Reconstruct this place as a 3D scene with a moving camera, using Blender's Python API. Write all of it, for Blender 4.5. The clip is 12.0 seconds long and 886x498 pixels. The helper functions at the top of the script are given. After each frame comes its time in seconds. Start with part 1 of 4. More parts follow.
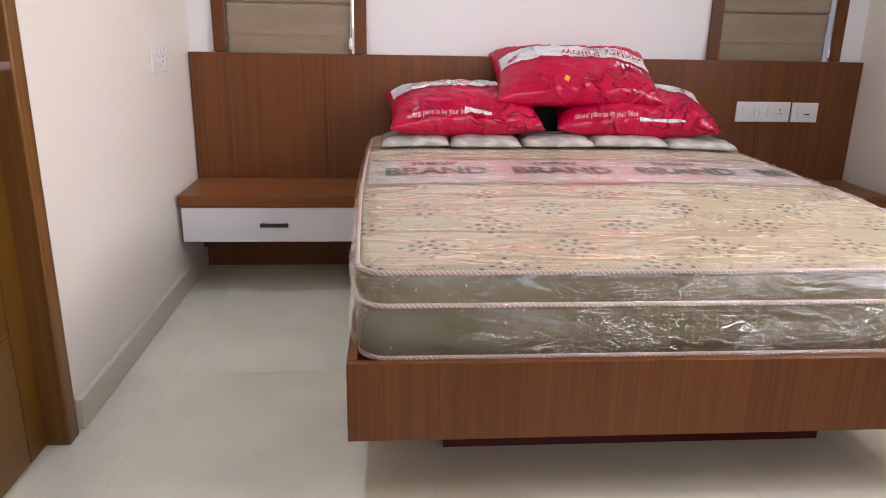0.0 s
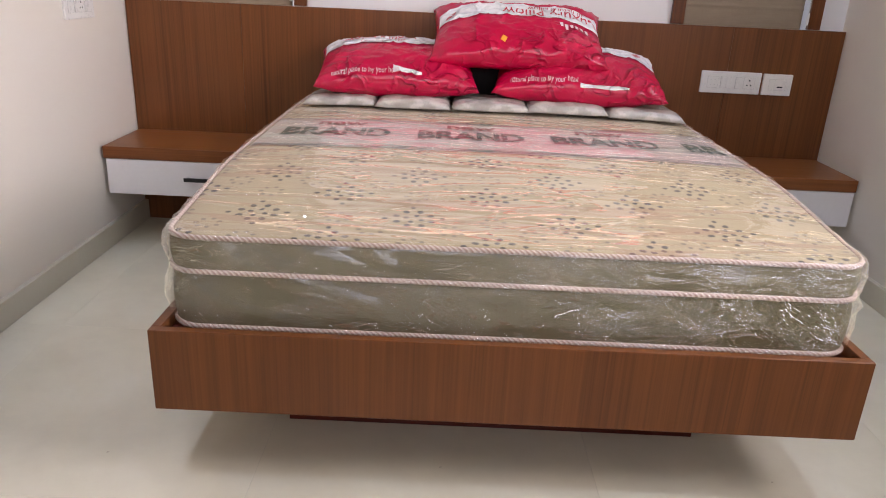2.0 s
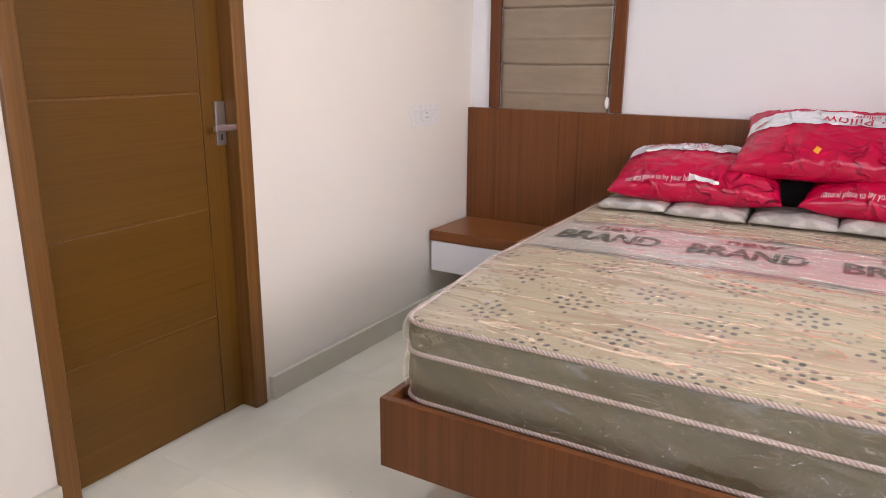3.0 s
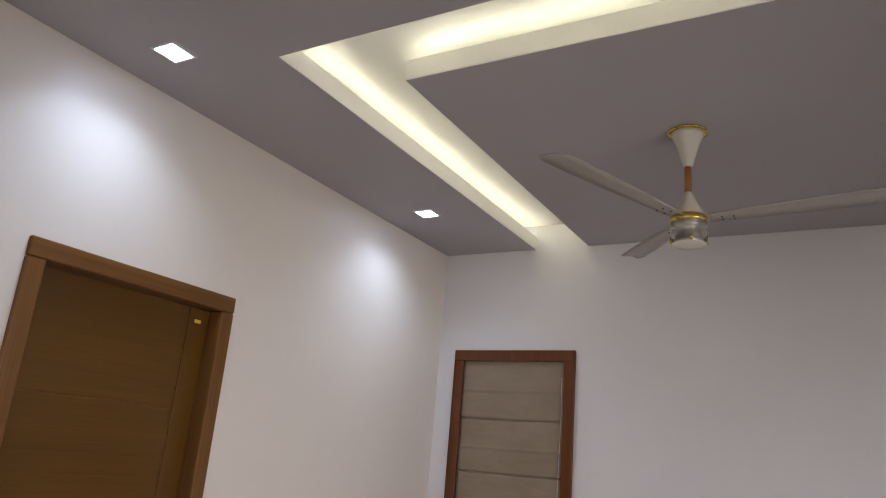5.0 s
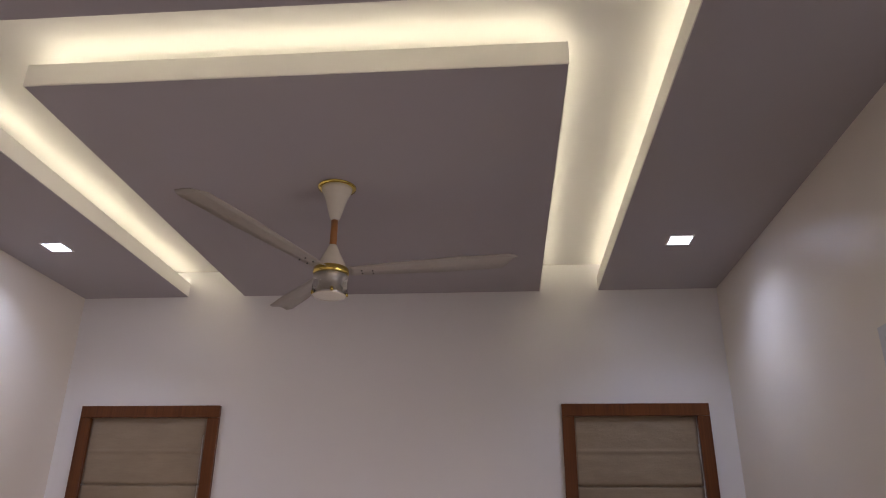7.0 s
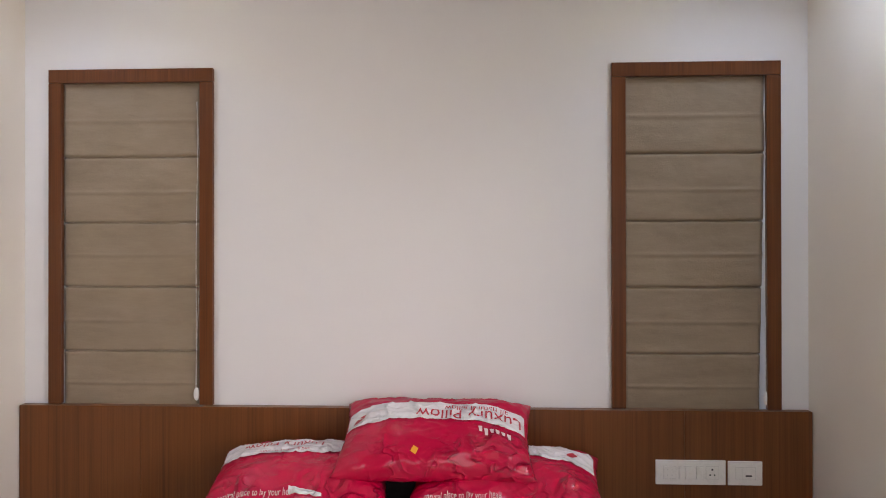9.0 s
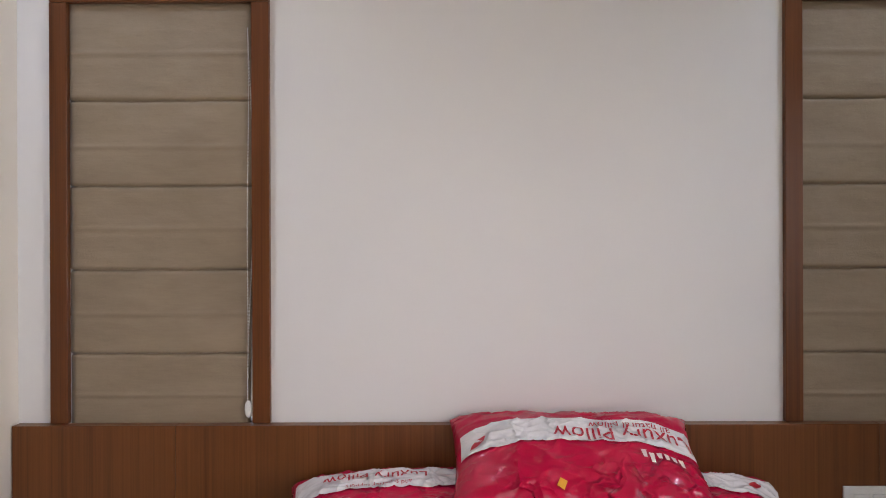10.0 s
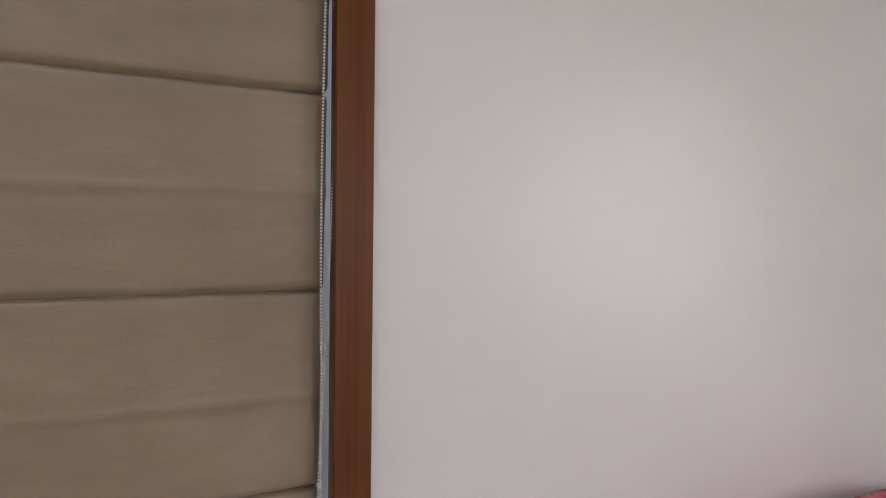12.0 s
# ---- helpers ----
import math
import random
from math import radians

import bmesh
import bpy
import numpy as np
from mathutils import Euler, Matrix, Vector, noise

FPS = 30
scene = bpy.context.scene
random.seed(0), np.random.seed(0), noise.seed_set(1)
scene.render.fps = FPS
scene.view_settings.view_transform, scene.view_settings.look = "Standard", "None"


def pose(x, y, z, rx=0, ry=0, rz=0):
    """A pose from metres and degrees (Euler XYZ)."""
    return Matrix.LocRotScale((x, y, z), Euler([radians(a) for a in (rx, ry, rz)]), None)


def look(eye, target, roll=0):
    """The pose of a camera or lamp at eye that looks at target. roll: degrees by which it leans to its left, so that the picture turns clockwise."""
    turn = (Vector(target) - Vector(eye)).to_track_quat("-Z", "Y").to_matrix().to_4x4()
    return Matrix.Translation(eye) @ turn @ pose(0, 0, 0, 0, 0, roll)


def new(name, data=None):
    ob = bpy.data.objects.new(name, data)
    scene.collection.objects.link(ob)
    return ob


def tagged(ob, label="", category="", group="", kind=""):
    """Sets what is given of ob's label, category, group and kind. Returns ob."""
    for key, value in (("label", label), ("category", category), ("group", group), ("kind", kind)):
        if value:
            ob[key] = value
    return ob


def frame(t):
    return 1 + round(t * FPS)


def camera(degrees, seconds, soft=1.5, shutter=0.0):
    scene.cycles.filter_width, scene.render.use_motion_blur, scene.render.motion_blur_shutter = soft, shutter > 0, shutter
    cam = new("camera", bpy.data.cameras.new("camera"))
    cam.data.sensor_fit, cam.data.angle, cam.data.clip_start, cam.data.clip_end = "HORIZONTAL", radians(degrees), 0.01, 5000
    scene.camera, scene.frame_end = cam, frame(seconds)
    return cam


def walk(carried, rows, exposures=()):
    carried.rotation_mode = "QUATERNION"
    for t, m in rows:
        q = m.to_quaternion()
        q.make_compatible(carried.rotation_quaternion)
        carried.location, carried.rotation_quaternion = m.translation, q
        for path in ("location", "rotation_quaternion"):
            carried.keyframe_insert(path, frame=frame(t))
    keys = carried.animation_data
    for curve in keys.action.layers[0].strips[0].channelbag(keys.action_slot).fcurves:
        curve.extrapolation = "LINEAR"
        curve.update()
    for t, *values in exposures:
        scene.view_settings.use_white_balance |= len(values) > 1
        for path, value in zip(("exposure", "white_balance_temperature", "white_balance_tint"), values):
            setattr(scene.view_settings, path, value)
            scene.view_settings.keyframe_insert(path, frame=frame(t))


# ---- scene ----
cam = camera(63.3, 12.0, soft=1.0)
PATH = [
    (0, (0.867, -3.321, 1.089), (1.015, -1.416, 0.5), 1.1),
    (0.5, (0.957, -3.378, 1.061), (1.071, -1.5, 0.381), 1.0),
    (1, (1.066, -3.424, 1.075), (1.223, -1.56, 0.367), 1.1),
    (1.5, (1.215, -3.316, 1.075), (1.44, -1.454, 0.38), 1.8),
    (2, (1.387, -3.231, 1.093), (1.392, -1.356, 0.397), 2.7),
    (2.5, (1.564, -3.224, 1.1), (0.937, -1.435, 0.464), 2.8),
    (2.7, (1.653, -3.21, 1.131), (0.791, -1.508, 0.531), 2.0),
    (4.3, (1.936, -3.329, 1.602), (0.8, -1.688, 1.722), 3.6),
    (4.5, (1.945, -3.337, 1.645), (0.833, -1.696, 1.907), 4.0),
    (4.8, (1.945, -3.337, 1.712), (0.903, -1.689, 2.158), 4.9),
    (5, (1.952, -3.351, 1.727), (0.973, -1.7, 2.29), 5.0),
    (5.5, (1.982, -3.362, 1.755), (1.227, -1.685, 2.541), 5.0),
    (6, (2.023, -3.335, 1.755), (1.54, -1.61, 2.645), 3.9),
    (6.5, (2.056, -3.287, 1.748), (1.791, -1.511, 2.629), 2.1),
    (7, (2.063, -3.248, 1.717), (1.905, -1.403, 2.475), 0.6),
    (7.5, (2.052, -3.195, 1.655), (1.921, -1.281, 2.219), 0.0),
    (7.7, (2.059, -3.171, 1.64), (1.916, -1.232, 2.108), 0.1),
    (9.3, (1.675, -2.617, 1.54), (1.625, -0.617, 1.524), 0.1),
    (9.5, (1.58, -2.482, 1.515), (1.563, -0.482, 1.514), -0.0),
    (10, (1.296, -2.178, 1.496), (1.291, -0.178, 1.493), -0.2),
    (10.5, (0.924, -1.951, 1.498), (1.021, 0.046, 1.445), -0.9),
    (11, (0.714, -1.608, 1.506), (0.962, 0.375, 1.427), -1.4),
    (11.5, (0.529, -1.263, 1.511), (1.014, 0.675, 1.421), -0.4),
    (12, (0.391, -0.885, 1.502), (1.365, 0.862, 1.471), 0.6),
]
EXPOSURES = [(0.0, 1.42, 6850, 22), (2.7, 1.42, 6850, 22), (4.3, 0.6, 7050, 21), (5.0, 0.35, 6800, 20), (5.5, 0.1, 6800, 22), (7.0, 0.05, 7150, 30),
             (7.7, 0.5, 7200, 28), (9.3, 1.0, 7100, 18), (10.5, 0.8, 6900, 17), (12.0, 0.75, 6850, 16)]
walk(cam, [(t, look(eye, target, roll)) for t, eye, target, roll in PATH], EXPOSURES)

# ---- world and large lights ----
world = bpy.data.worlds.new("sky")
scene.world = world
world.use_nodes = True
wn = world.node_tree
sky = wn.nodes.new("ShaderNodeTexSky")
sky.sky_type, sky.sun_disc = "NISHITA", False
sky.sun_elevation, sky.sun_rotation = radians(50), radians(263)
wn.nodes["Background"].inputs["Strength"].default_value = 0.15
wn.links.new(sky.outputs[0], wn.nodes["Background"].inputs["Color"])
sun = new("sun", bpy.data.lights.new("sun", "SUN"))
sun.data.energy, sun.data.angle, sun.data.color = 2.0, radians(0.5), (1.0, 0.95, 0.87)
sun.matrix_world = look((-8.4, -1.2, 12), (1.5, 0, 0))
LED_STRENGTH, LED_COLOR = 12.0, (0.93, 1.0, 0.77)
SPOT_WATTS, SPOT_COLOR = 1.7, (0.56, 0.73, 1.0)


def window_lamp(at, target, width, height, watts, spread, color):
    """An area lamp in a window's opening, in place of the sky's light."""
    lamp = new("window_lamp", bpy.data.lights.new("window_lamp", "AREA"))
    lamp.data.shape, lamp.data.size, lamp.data.size_y = "RECTANGLE", width, height
    lamp.data.energy, lamp.data.color, lamp.data.spread = watts, color, radians(spread)
    lamp.matrix_world = look(at, target)


# Fill lamp from behind, in an added rear window that is never seen.
window_lamp((1.53, -4.11, 1.55), (1.53, 0, 1.5), 1.7, 1.2, 3.1, 140, (1.0, 0.95, 0.90))
window_lamp((3.10, -2.1, 1.6), (0, -1.2, 0.9), 1.1, 1.2, 8.0, 115, (0.96, 0.96, 1.0))

# ---- plan ----
W = 3.06            # room width
SOUTH = -4.1        # wall behind the walk
Z_CEIL, Z_TOP = 2.825, 2.955
X_OUT0, X_OUT1, Y_OUT = 0.529, 2.52, -2.0
X_IN0, X_IN1, Y_IN = 0.816, 2.243, -1.743
DOOR_Y0, DOOR_Y1, DOOR_Z = -2.284, -1.512, 2.226
HB_TOP, HB_Y = 0.969, -0.042


# ---- material helpers ----
class Nodes:
    def __init__(self, name):
        self.mat = bpy.data.materials.new(name)
        self.mat.use_nodes = True
        self.tree = self.mat.node_tree
        self.bsdf = self.tree.nodes["Principled BSDF"]
        self.out = self.tree.nodes["Material Output"]

    def add(self, kind, **values):
        node = self.tree.nodes.new(kind)
        for key, value in values.items():
            setattr(node, key, value)
        return node

    def put(self, socket, value):
        if hasattr(value, "links"):
            self.tree.links.new(value, socket)
        else:
            socket.default_value = value

    def math(self, op, a, b=0.0, c=0.0):
        node = self.add("ShaderNodeMath", operation=op)
        for socket, value in zip(node.inputs, (a, b, c)):
            self.put(socket, value)
        return node.outputs[0]

    def coords(self, scale=(1, 1, 1), shift=None, which="Object"):
        tex = self.add("ShaderNodeTexCoord")
        mapping = self.add("ShaderNodeMapping")
        self.put(mapping.inputs["Vector"], tex.outputs[which])
        mapping.inputs["Scale"].default_value = scale
        if shift is not None:
            self.put(mapping.inputs["Location"], shift)
        return mapping.outputs[0]

    def noise(self, vector, scale, detail=3.0, rough=0.55):
        node = self.add("ShaderNodeTexNoise")
        self.put(node.inputs["Vector"], vector)
        node.inputs["Scale"].default_value = scale
        node.inputs["Detail"].default_value = detail
        node.inputs["Roughness"].default_value = rough
        return node.outputs["Fac"]

    def ramp(self, fac, stops):
        node = self.add("ShaderNodeValToRGB")
        elements = node.color_ramp.elements
        while len(elements) < len(stops):
            elements.new(0.5)
        for e, (at, color) in zip(elements, stops):
            e.position, e.color = at, (*color, 1)
        self.put(node.inputs[0], fac)
        return node.outputs[0]

    def mix(self, fac, a, b, blend="MIX"):
        node = self.add("ShaderNodeMix", data_type="RGBA", blend_type=blend)
        self.put(node.inputs[0], fac)
        for socket, value in ((node.inputs[6], a), (node.inputs[7], b)):
            self.put(socket, (*value, 1) if isinstance(value, tuple) and len(value) == 3 else value)
        return node.outputs[2]

    def bump(self, height, strength, distance):
        node = self.add("ShaderNodeBump")
        node.inputs["Strength"].default_value, node.inputs["Distance"].default_value = strength, distance
        self.put(node.inputs["Height"], height)
        self.put(self.bsdf.inputs["Normal"], node.outputs[0])
        return node.outputs[0]

    def set(self, **values):
        names = {"color": "Base Color", "rough": "Roughness", "metal": "Metallic", "coat": "Coat Weight", "coat_rough": "Coat Roughness",
                 "spec": "Specular IOR Level", "ior": "IOR", "trans": "Transmission Weight", "sheen": "Sheen Weight"}
        for key, value in values.items():
            if isinstance(value, tuple) and len(value) == 3:
                value = (*value, 1)
            self.put(self.bsdf.inputs[names[key]], value)
        return self.mat


def paint(name, color, rough, relief=0.25):
    """Rolled wall paint: faint roller stipple and large soft blotches."""
    n = Nodes(name)
    big = n.noise(n.coords(), 1.3, 4)
    fine = n.noise(n.coords(), 220, 2)
    soft = n.noise(n.coords(), 14, 3)
    dark = tuple(c * 0.94 for c in color)
    col = n.mix(n.math("MULTIPLY", big, 0.8), color, dark)
    n.bump(n.math("ADD", n.math("MULTIPLY", fine, 0.05), n.math("MULTIPLY", soft, 1.0)), relief, 0.0025)
    return n.set(color=col, rough=n.math("MULTIPLY_ADD", soft, 0.12, rough - 0.06), spec=0.5)


def wood(name, axis, light, dark, rough=0.32, fine=1.0):
    """Straight-grained laminate; axis is the way the grain runs."""
    n = Nodes(name)
    info = n.add("ShaderNodeObjectInfo")
    shift = n.add("ShaderNodeCombineXYZ")
    for i in range(3):
        n.put(shift.inputs[i], n.math("MULTIPLY", info.outputs["Random"], 7.3 + i * 3.1))
    def grain(across, along, detail, rough_):
        s = [across * fine] * 3
        s["xyz".index(axis)] = along
        return n.noise(n.coords(tuple(s), shift.outputs[0]), 1.0, detail, rough_)

    lines = grain(42.0, 0.5, 5, 0.7)
    bands = grain(9.0, 0.2, 2, 0.5)
    streaks = grain(130.0, 1.1, 2, 0.5)
    pores = grain(260.0, 4.0, 2, 0.5)
    both = n.math("ADD", n.math("MULTIPLY", lines, 0.52), n.math("ADD", n.math("MULTIPLY", bands, 0.20), n.math("MULTIPLY", streaks, 0.28)))
    mid = tuple((a + b) / 2 for a, b in zip(light, dark))
    col = n.ramp(both, [(0.36, dark), (0.5, mid), (0.64, light)])
    vein = n.math("MULTIPLY", n.math("GREATER_THAN", grain(60.0, 0.8, 1, 0.4), 0.67), 0.14)
    col = n.mix(vein, col, tuple(c * 0.5 for c in dark))
    col = n.mix(n.math("MULTIPLY", n.math("GREATER_THAN", pores, 0.60), 0.14), col, tuple(c * 0.45 for c in dark))
    n.bump(pores, 0.12, 0.0006)
    return n.set(color=col, rough=n.math("MULTIPLY_ADD", lines, 0.18, rough - 0.08), spec=0.32)


def plain(name, color, rough=0.4, metal=0.0, grain=0.0, **more):
    n = Nodes(name)
    spot = n.noise(n.coords(), 60, 3)
    col = n.mix(n.math("MULTIPLY", spot, 0.5), color, tuple(c * 0.86 for c in color))
    if grain:
        n.bump(n.noise(n.coords(), 400, 2), grain, 0.001)
    return n.set(color=col, rough=n.math("MULTIPLY_ADD", spot, 0.1, rough - 0.05), metal=metal, **more)


def glow(name, color, strength):
    n = Nodes(name)
    n.bsdf.inputs["Emission Color"].default_value = (*color, 1)
    n.bsdf.inputs["Emission Strength"].default_value = strength
    return n.set(color=(0.8, 0.8, 0.8), rough=0.5)


# ---- materials ----
M_WALL_WHITE = paint("white_satin_paint", (0.795, 0.78, 0.765), 0.36)
M_WALL_CREAM = paint("cream_satin_paint", (0.80, 0.745, 0.655), 0.38)
# White paint like the cove's, its colour darkened for the ceiling's dim underside.
M_CEIL_SHADED = paint("ceiling_paint_shaded", (0.44, 0.41, 0.42), 0.75, 0.12)
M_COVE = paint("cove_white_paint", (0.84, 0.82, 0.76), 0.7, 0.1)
M_WOOD_Z = wood("red_brown_laminate_upright", "z", (0.200, 0.068, 0.019), (0.110, 0.035, 0.0095))
M_WOOD_X = wood("red_brown_laminate_lengthwise", "x", (0.260, 0.089, 0.025), (0.155, 0.048, 0.013))
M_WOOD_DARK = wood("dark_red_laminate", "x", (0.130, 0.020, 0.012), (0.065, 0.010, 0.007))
M_CASING_Z = wood("window_casing_upright", "z", (0.178, 0.056, 0.015), (0.098, 0.029, 0.008), 0.3)
M_DOOR_Y = wood("golden_brown_veneer", "y", (0.138, 0.061, 0.008), (0.108, 0.046, 0.006), 0.30)
M_DOOR_Z = wood("golden_brown_veneer_upright", "z", (0.138, 0.061, 0.008), (0.108, 0.046, 0.006), 0.30)
M_FRAME_Z = wood("door_frame_wood_upright", "z", (0.225, 0.100, 0.026), (0.130, 0.055, 0.014), 0.3)
M_FRAME_Y = wood("door_frame_wood_lengthwise", "y", (0.225, 0.100, 0.026), (0.130, 0.055, 0.014), 0.3)
M_SKIRT = plain("beige_skirting_tile", (0.62, 0.575, 0.46), 0.2)
M_WHITE_LAM = plain("white_laminate", (0.80, 0.79, 0.80), 0.25)
M_BLACK = plain("black_metal", (0.012, 0.012, 0.012), 0.35)
M_BLACK_CLOTH = plain("black_cloth", (0.006, 0.006, 0.007), 0.9, grain=0.4)
M_NICKEL = plain("satin_nickel", (0.55, 0.53, 0.50), 0.32, 1.0)
M_GOLD = plain("polished_gold", (0.80, 0.62, 0.17), 0.12, 1.0)
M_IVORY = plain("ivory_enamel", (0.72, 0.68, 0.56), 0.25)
# Ivory with the shade of the blades' undersides put into its colour.
M_BLADE_SHADED = plain("ivory_blade_enamel_shaded", (0.39, 0.355, 0.31), 0.35)
M_ROD = plain("copper_brown_rod", (0.36, 0.14, 0.035), 0.35)
M_SWITCH = plain("white_switch_plastic", (0.80, 0.78, 0.74), 0.28)
M_DARK_HOLE = plain("dark_socket_hole", (0.03, 0.03, 0.03), 0.6)
M_GREY_LINE = plain("grey_switch_gap", (0.52, 0.50, 0.48), 0.6)
M_YELLOW = plain("yellow_sticker", (0.75, 0.55, 0.06), 0.5)
M_ORANGE = plain("orange_sticker", (0.85, 0.36, 0.03), 0.4)
M_BEAD = plain("white_chain_plastic", (0.78, 0.76, 0.72), 0.35)
M_SEALANT = plain("tile_grout", (0.62, 0.585, 0.48), 0.7)
M_UPVC = plain("grey_white_window_frame", (0.62, 0.62, 0.64), 0.35)
M_EARTH = plain("dry_ground", (0.22, 0.18, 0.13), 0.9)
M_LED = glow("warm_led", LED_COLOR, LED_STRENGTH)
M_SPOT = glow("cool_downlight", SPOT_COLOR, 24.0)


def floor_material():
    n = Nodes("polished_vitrified_tile")
    info = n.add("ShaderNodeObjectInfo")
    shift = n.add("ShaderNodeCombineXYZ")
    n.put(shift.inputs[0], n.math("MULTIPLY", info.outputs["Random"], 9.0))
    n.put(shift.inputs[1], n.math("MULTIPLY", info.outputs["Random"], 5.0))
    cloud = n.noise(n.coords((1, 1, 1), shift.outputs[0]), 3.2, 5, 0.6)
    speck = n.noise(n.coords((1, 1, 1), shift.outputs[0]), 46, 4, 0.7)
    col = n.ramp(cloud, [(0.3, (0.68, 0.63, 0.475)), (0.55, (0.75, 0.70, 0.535)), (0.75, (0.79, 0.75, 0.60))])
    col = n.mix(n.math("MULTIPLY", speck, 0.2), col, (0.58, 0.54, 0.45))
    col = n.mix(n.math("MULTIPLY", info.outputs["Random"], 0.12), col, (0.62, 0.60, 0.52))
    dirt = n.math("GREATER_THAN", n.noise(n.coords(), 38, 2, 0.4), 0.785)
    col = n.mix(n.math("MULTIPLY", dirt, 0.5), col, (0.25, 0.2, 0.14))
    n.bump(n.noise(n.coords(), 5, 2), 0.02, 0.004)
    return n.set(color=col, rough=n.math("MULTIPLY_ADD", n.noise(n.coords(), 7, 4), 0.07, 0.035), spec=0.55)


def blind_material():
    """Taupe dupion cloth with slubs that run across."""
    n = Nodes("taupe_dupion_cloth")
    slub = n.noise(n.coords((16, 16, 170)), 1.0, 4, 0.6)
    wide = n.noise(n.coords((3.5, 3.5, 9)), 1.0, 4, 0.55)
    pucker = n.noise(n.coords((22, 22, 30)), 1.0, 4, 0.62)
    weave = n.noise(n.coords((700, 700, 700)), 1.0, 1)
    both = n.math("ADD", n.math("MULTIPLY", slub, 0.22), n.math("MULTIPLY", wide, 0.78))
    col = n.ramp(both, [(0.32, (0.243, 0.180, 0.115)), (0.5, (0.280, 0.209, 0.137)), (0.68, (0.316, 0.240, 0.163))])
    n.bump(n.math("ADD", n.math("MULTIPLY", pucker, 1.6), n.math("ADD", n.math("MULTIPLY", slub, 0.3), n.math("MULTIPLY", weave, 0.3))), 0.6, 0.0022)
    return n.set(color=col, rough=0.48, sheen=0.3, spec=0.4)


def quilt_material():
    """Cream ticking printed with large and small dotted flowers."""
    n = Nodes("cream_printed_ticking")
    geo = n.coords()
    sep = n.add("ShaderNodeSeparateXYZ")
    n.put(sep.inputs[0], geo)
    px, py = sep.outputs[0], sep.outputs[1]

    def flower(ox, oy, rings):
        cx = n.math("MULTIPLY", n.math("SUBTRACT", n.math("FRACT", n.math("DIVIDE", n.math("ADD", px, ox), 0.36)), 0.5), 0.36)
        cy = n.math("MULTIPLY", n.math("SUBTRACT", n.math("FRACT", n.math("DIVIDE", n.math("ADD", py, oy), 0.28)), 0.5), 0.28)
        r = n.math("SQRT", n.math("ADD", n.math("MULTIPLY", cx, cx), n.math("MULTIPLY", cy, cy)))
        a = n.math("ARCTAN2", cy, cx)
        mask = 0.0
        for radius, count, length, width, turn in rings:
            step = 2 * math.pi / count
            am = n.math("MULTIPLY", n.math("SUBTRACT", n.math("FRACT", n.math("DIVIDE", n.math("ADD", a, 7 + turn), step)), 0.5), step)
            lx = n.math("DIVIDE", n.math("SUBTRACT", n.math("MULTIPLY", r, n.math("COSINE", am)), radius), length)
            ly = n.math("DIVIDE", n.math("MULTIPLY", r, n.math("SINE", am)), width)
            d = n.math("ADD", n.math("MULTIPLY", lx, lx), n.math("MULTIPLY", ly, ly))
            mask = n.math("MAXIMUM", mask, n.math("LESS_THAN", d, 1.0))
        return mask

    big = [(0.019, 4, 0.0072, 0.0062, 0.4), (0.043, 8, 0.0086, 0.0074, 0.0), (0.067, 4, 0.0070, 0.0060, 0.0)]
    small = [(0.026, 7, 0.0062, 0.0054, 0.2)]
    dark = n.math("MAXIMUM", flower(0.05, 0.02, big), flower(0.23, 0.16, big))
    pale = 0.0
    for ox, oy in ((0.225, 0.03), (0.05, 0.165), (0.142, 0.095), (0.322, 0.085)):
        pale = n.math("MAXIMUM", pale, flower(ox, oy, small))
    cloth = n.noise(geo, 3, 4)
    base = n.mix(cloth, (0.425, 0.345, 0.21), (0.50, 0.41, 0.26))
    fade = n.math("MULTIPLY_ADD", n.noise(geo, 12, 2), 0.4, 0.72)
    col = n.mix(n.math("MULTIPLY", pale, n.math("MULTIPLY", fade, 0.75)), base, (0.14, 0.115, 0.10))
    col = n.mix(n.math("MULTIPLY", dark, fade), col, (0.045, 0.043, 0.045))
    wavy = n.noise(n.coords((0.7, 13, 1)), 1.0, 1.5)
    thin = n.math("LESS_THAN", n.math("ABSOLUTE", n.math("SUBTRACT", wavy, 0.5)), 0.02)
    blush = n.math("MAXIMUM", n.math("MULTIPLY", n.math("GREATER_THAN", wavy, 0.62), 0.10), n.math("MULTIPLY", thin, 0.36))
    col = n.mix(blush, col, (0.38, 0.19, 0.13))
    n.bump(n.noise(geo, 500, 1), 0.2, 0.001)
    return n.set(color=col, rough=0.7, sheen=0.15)


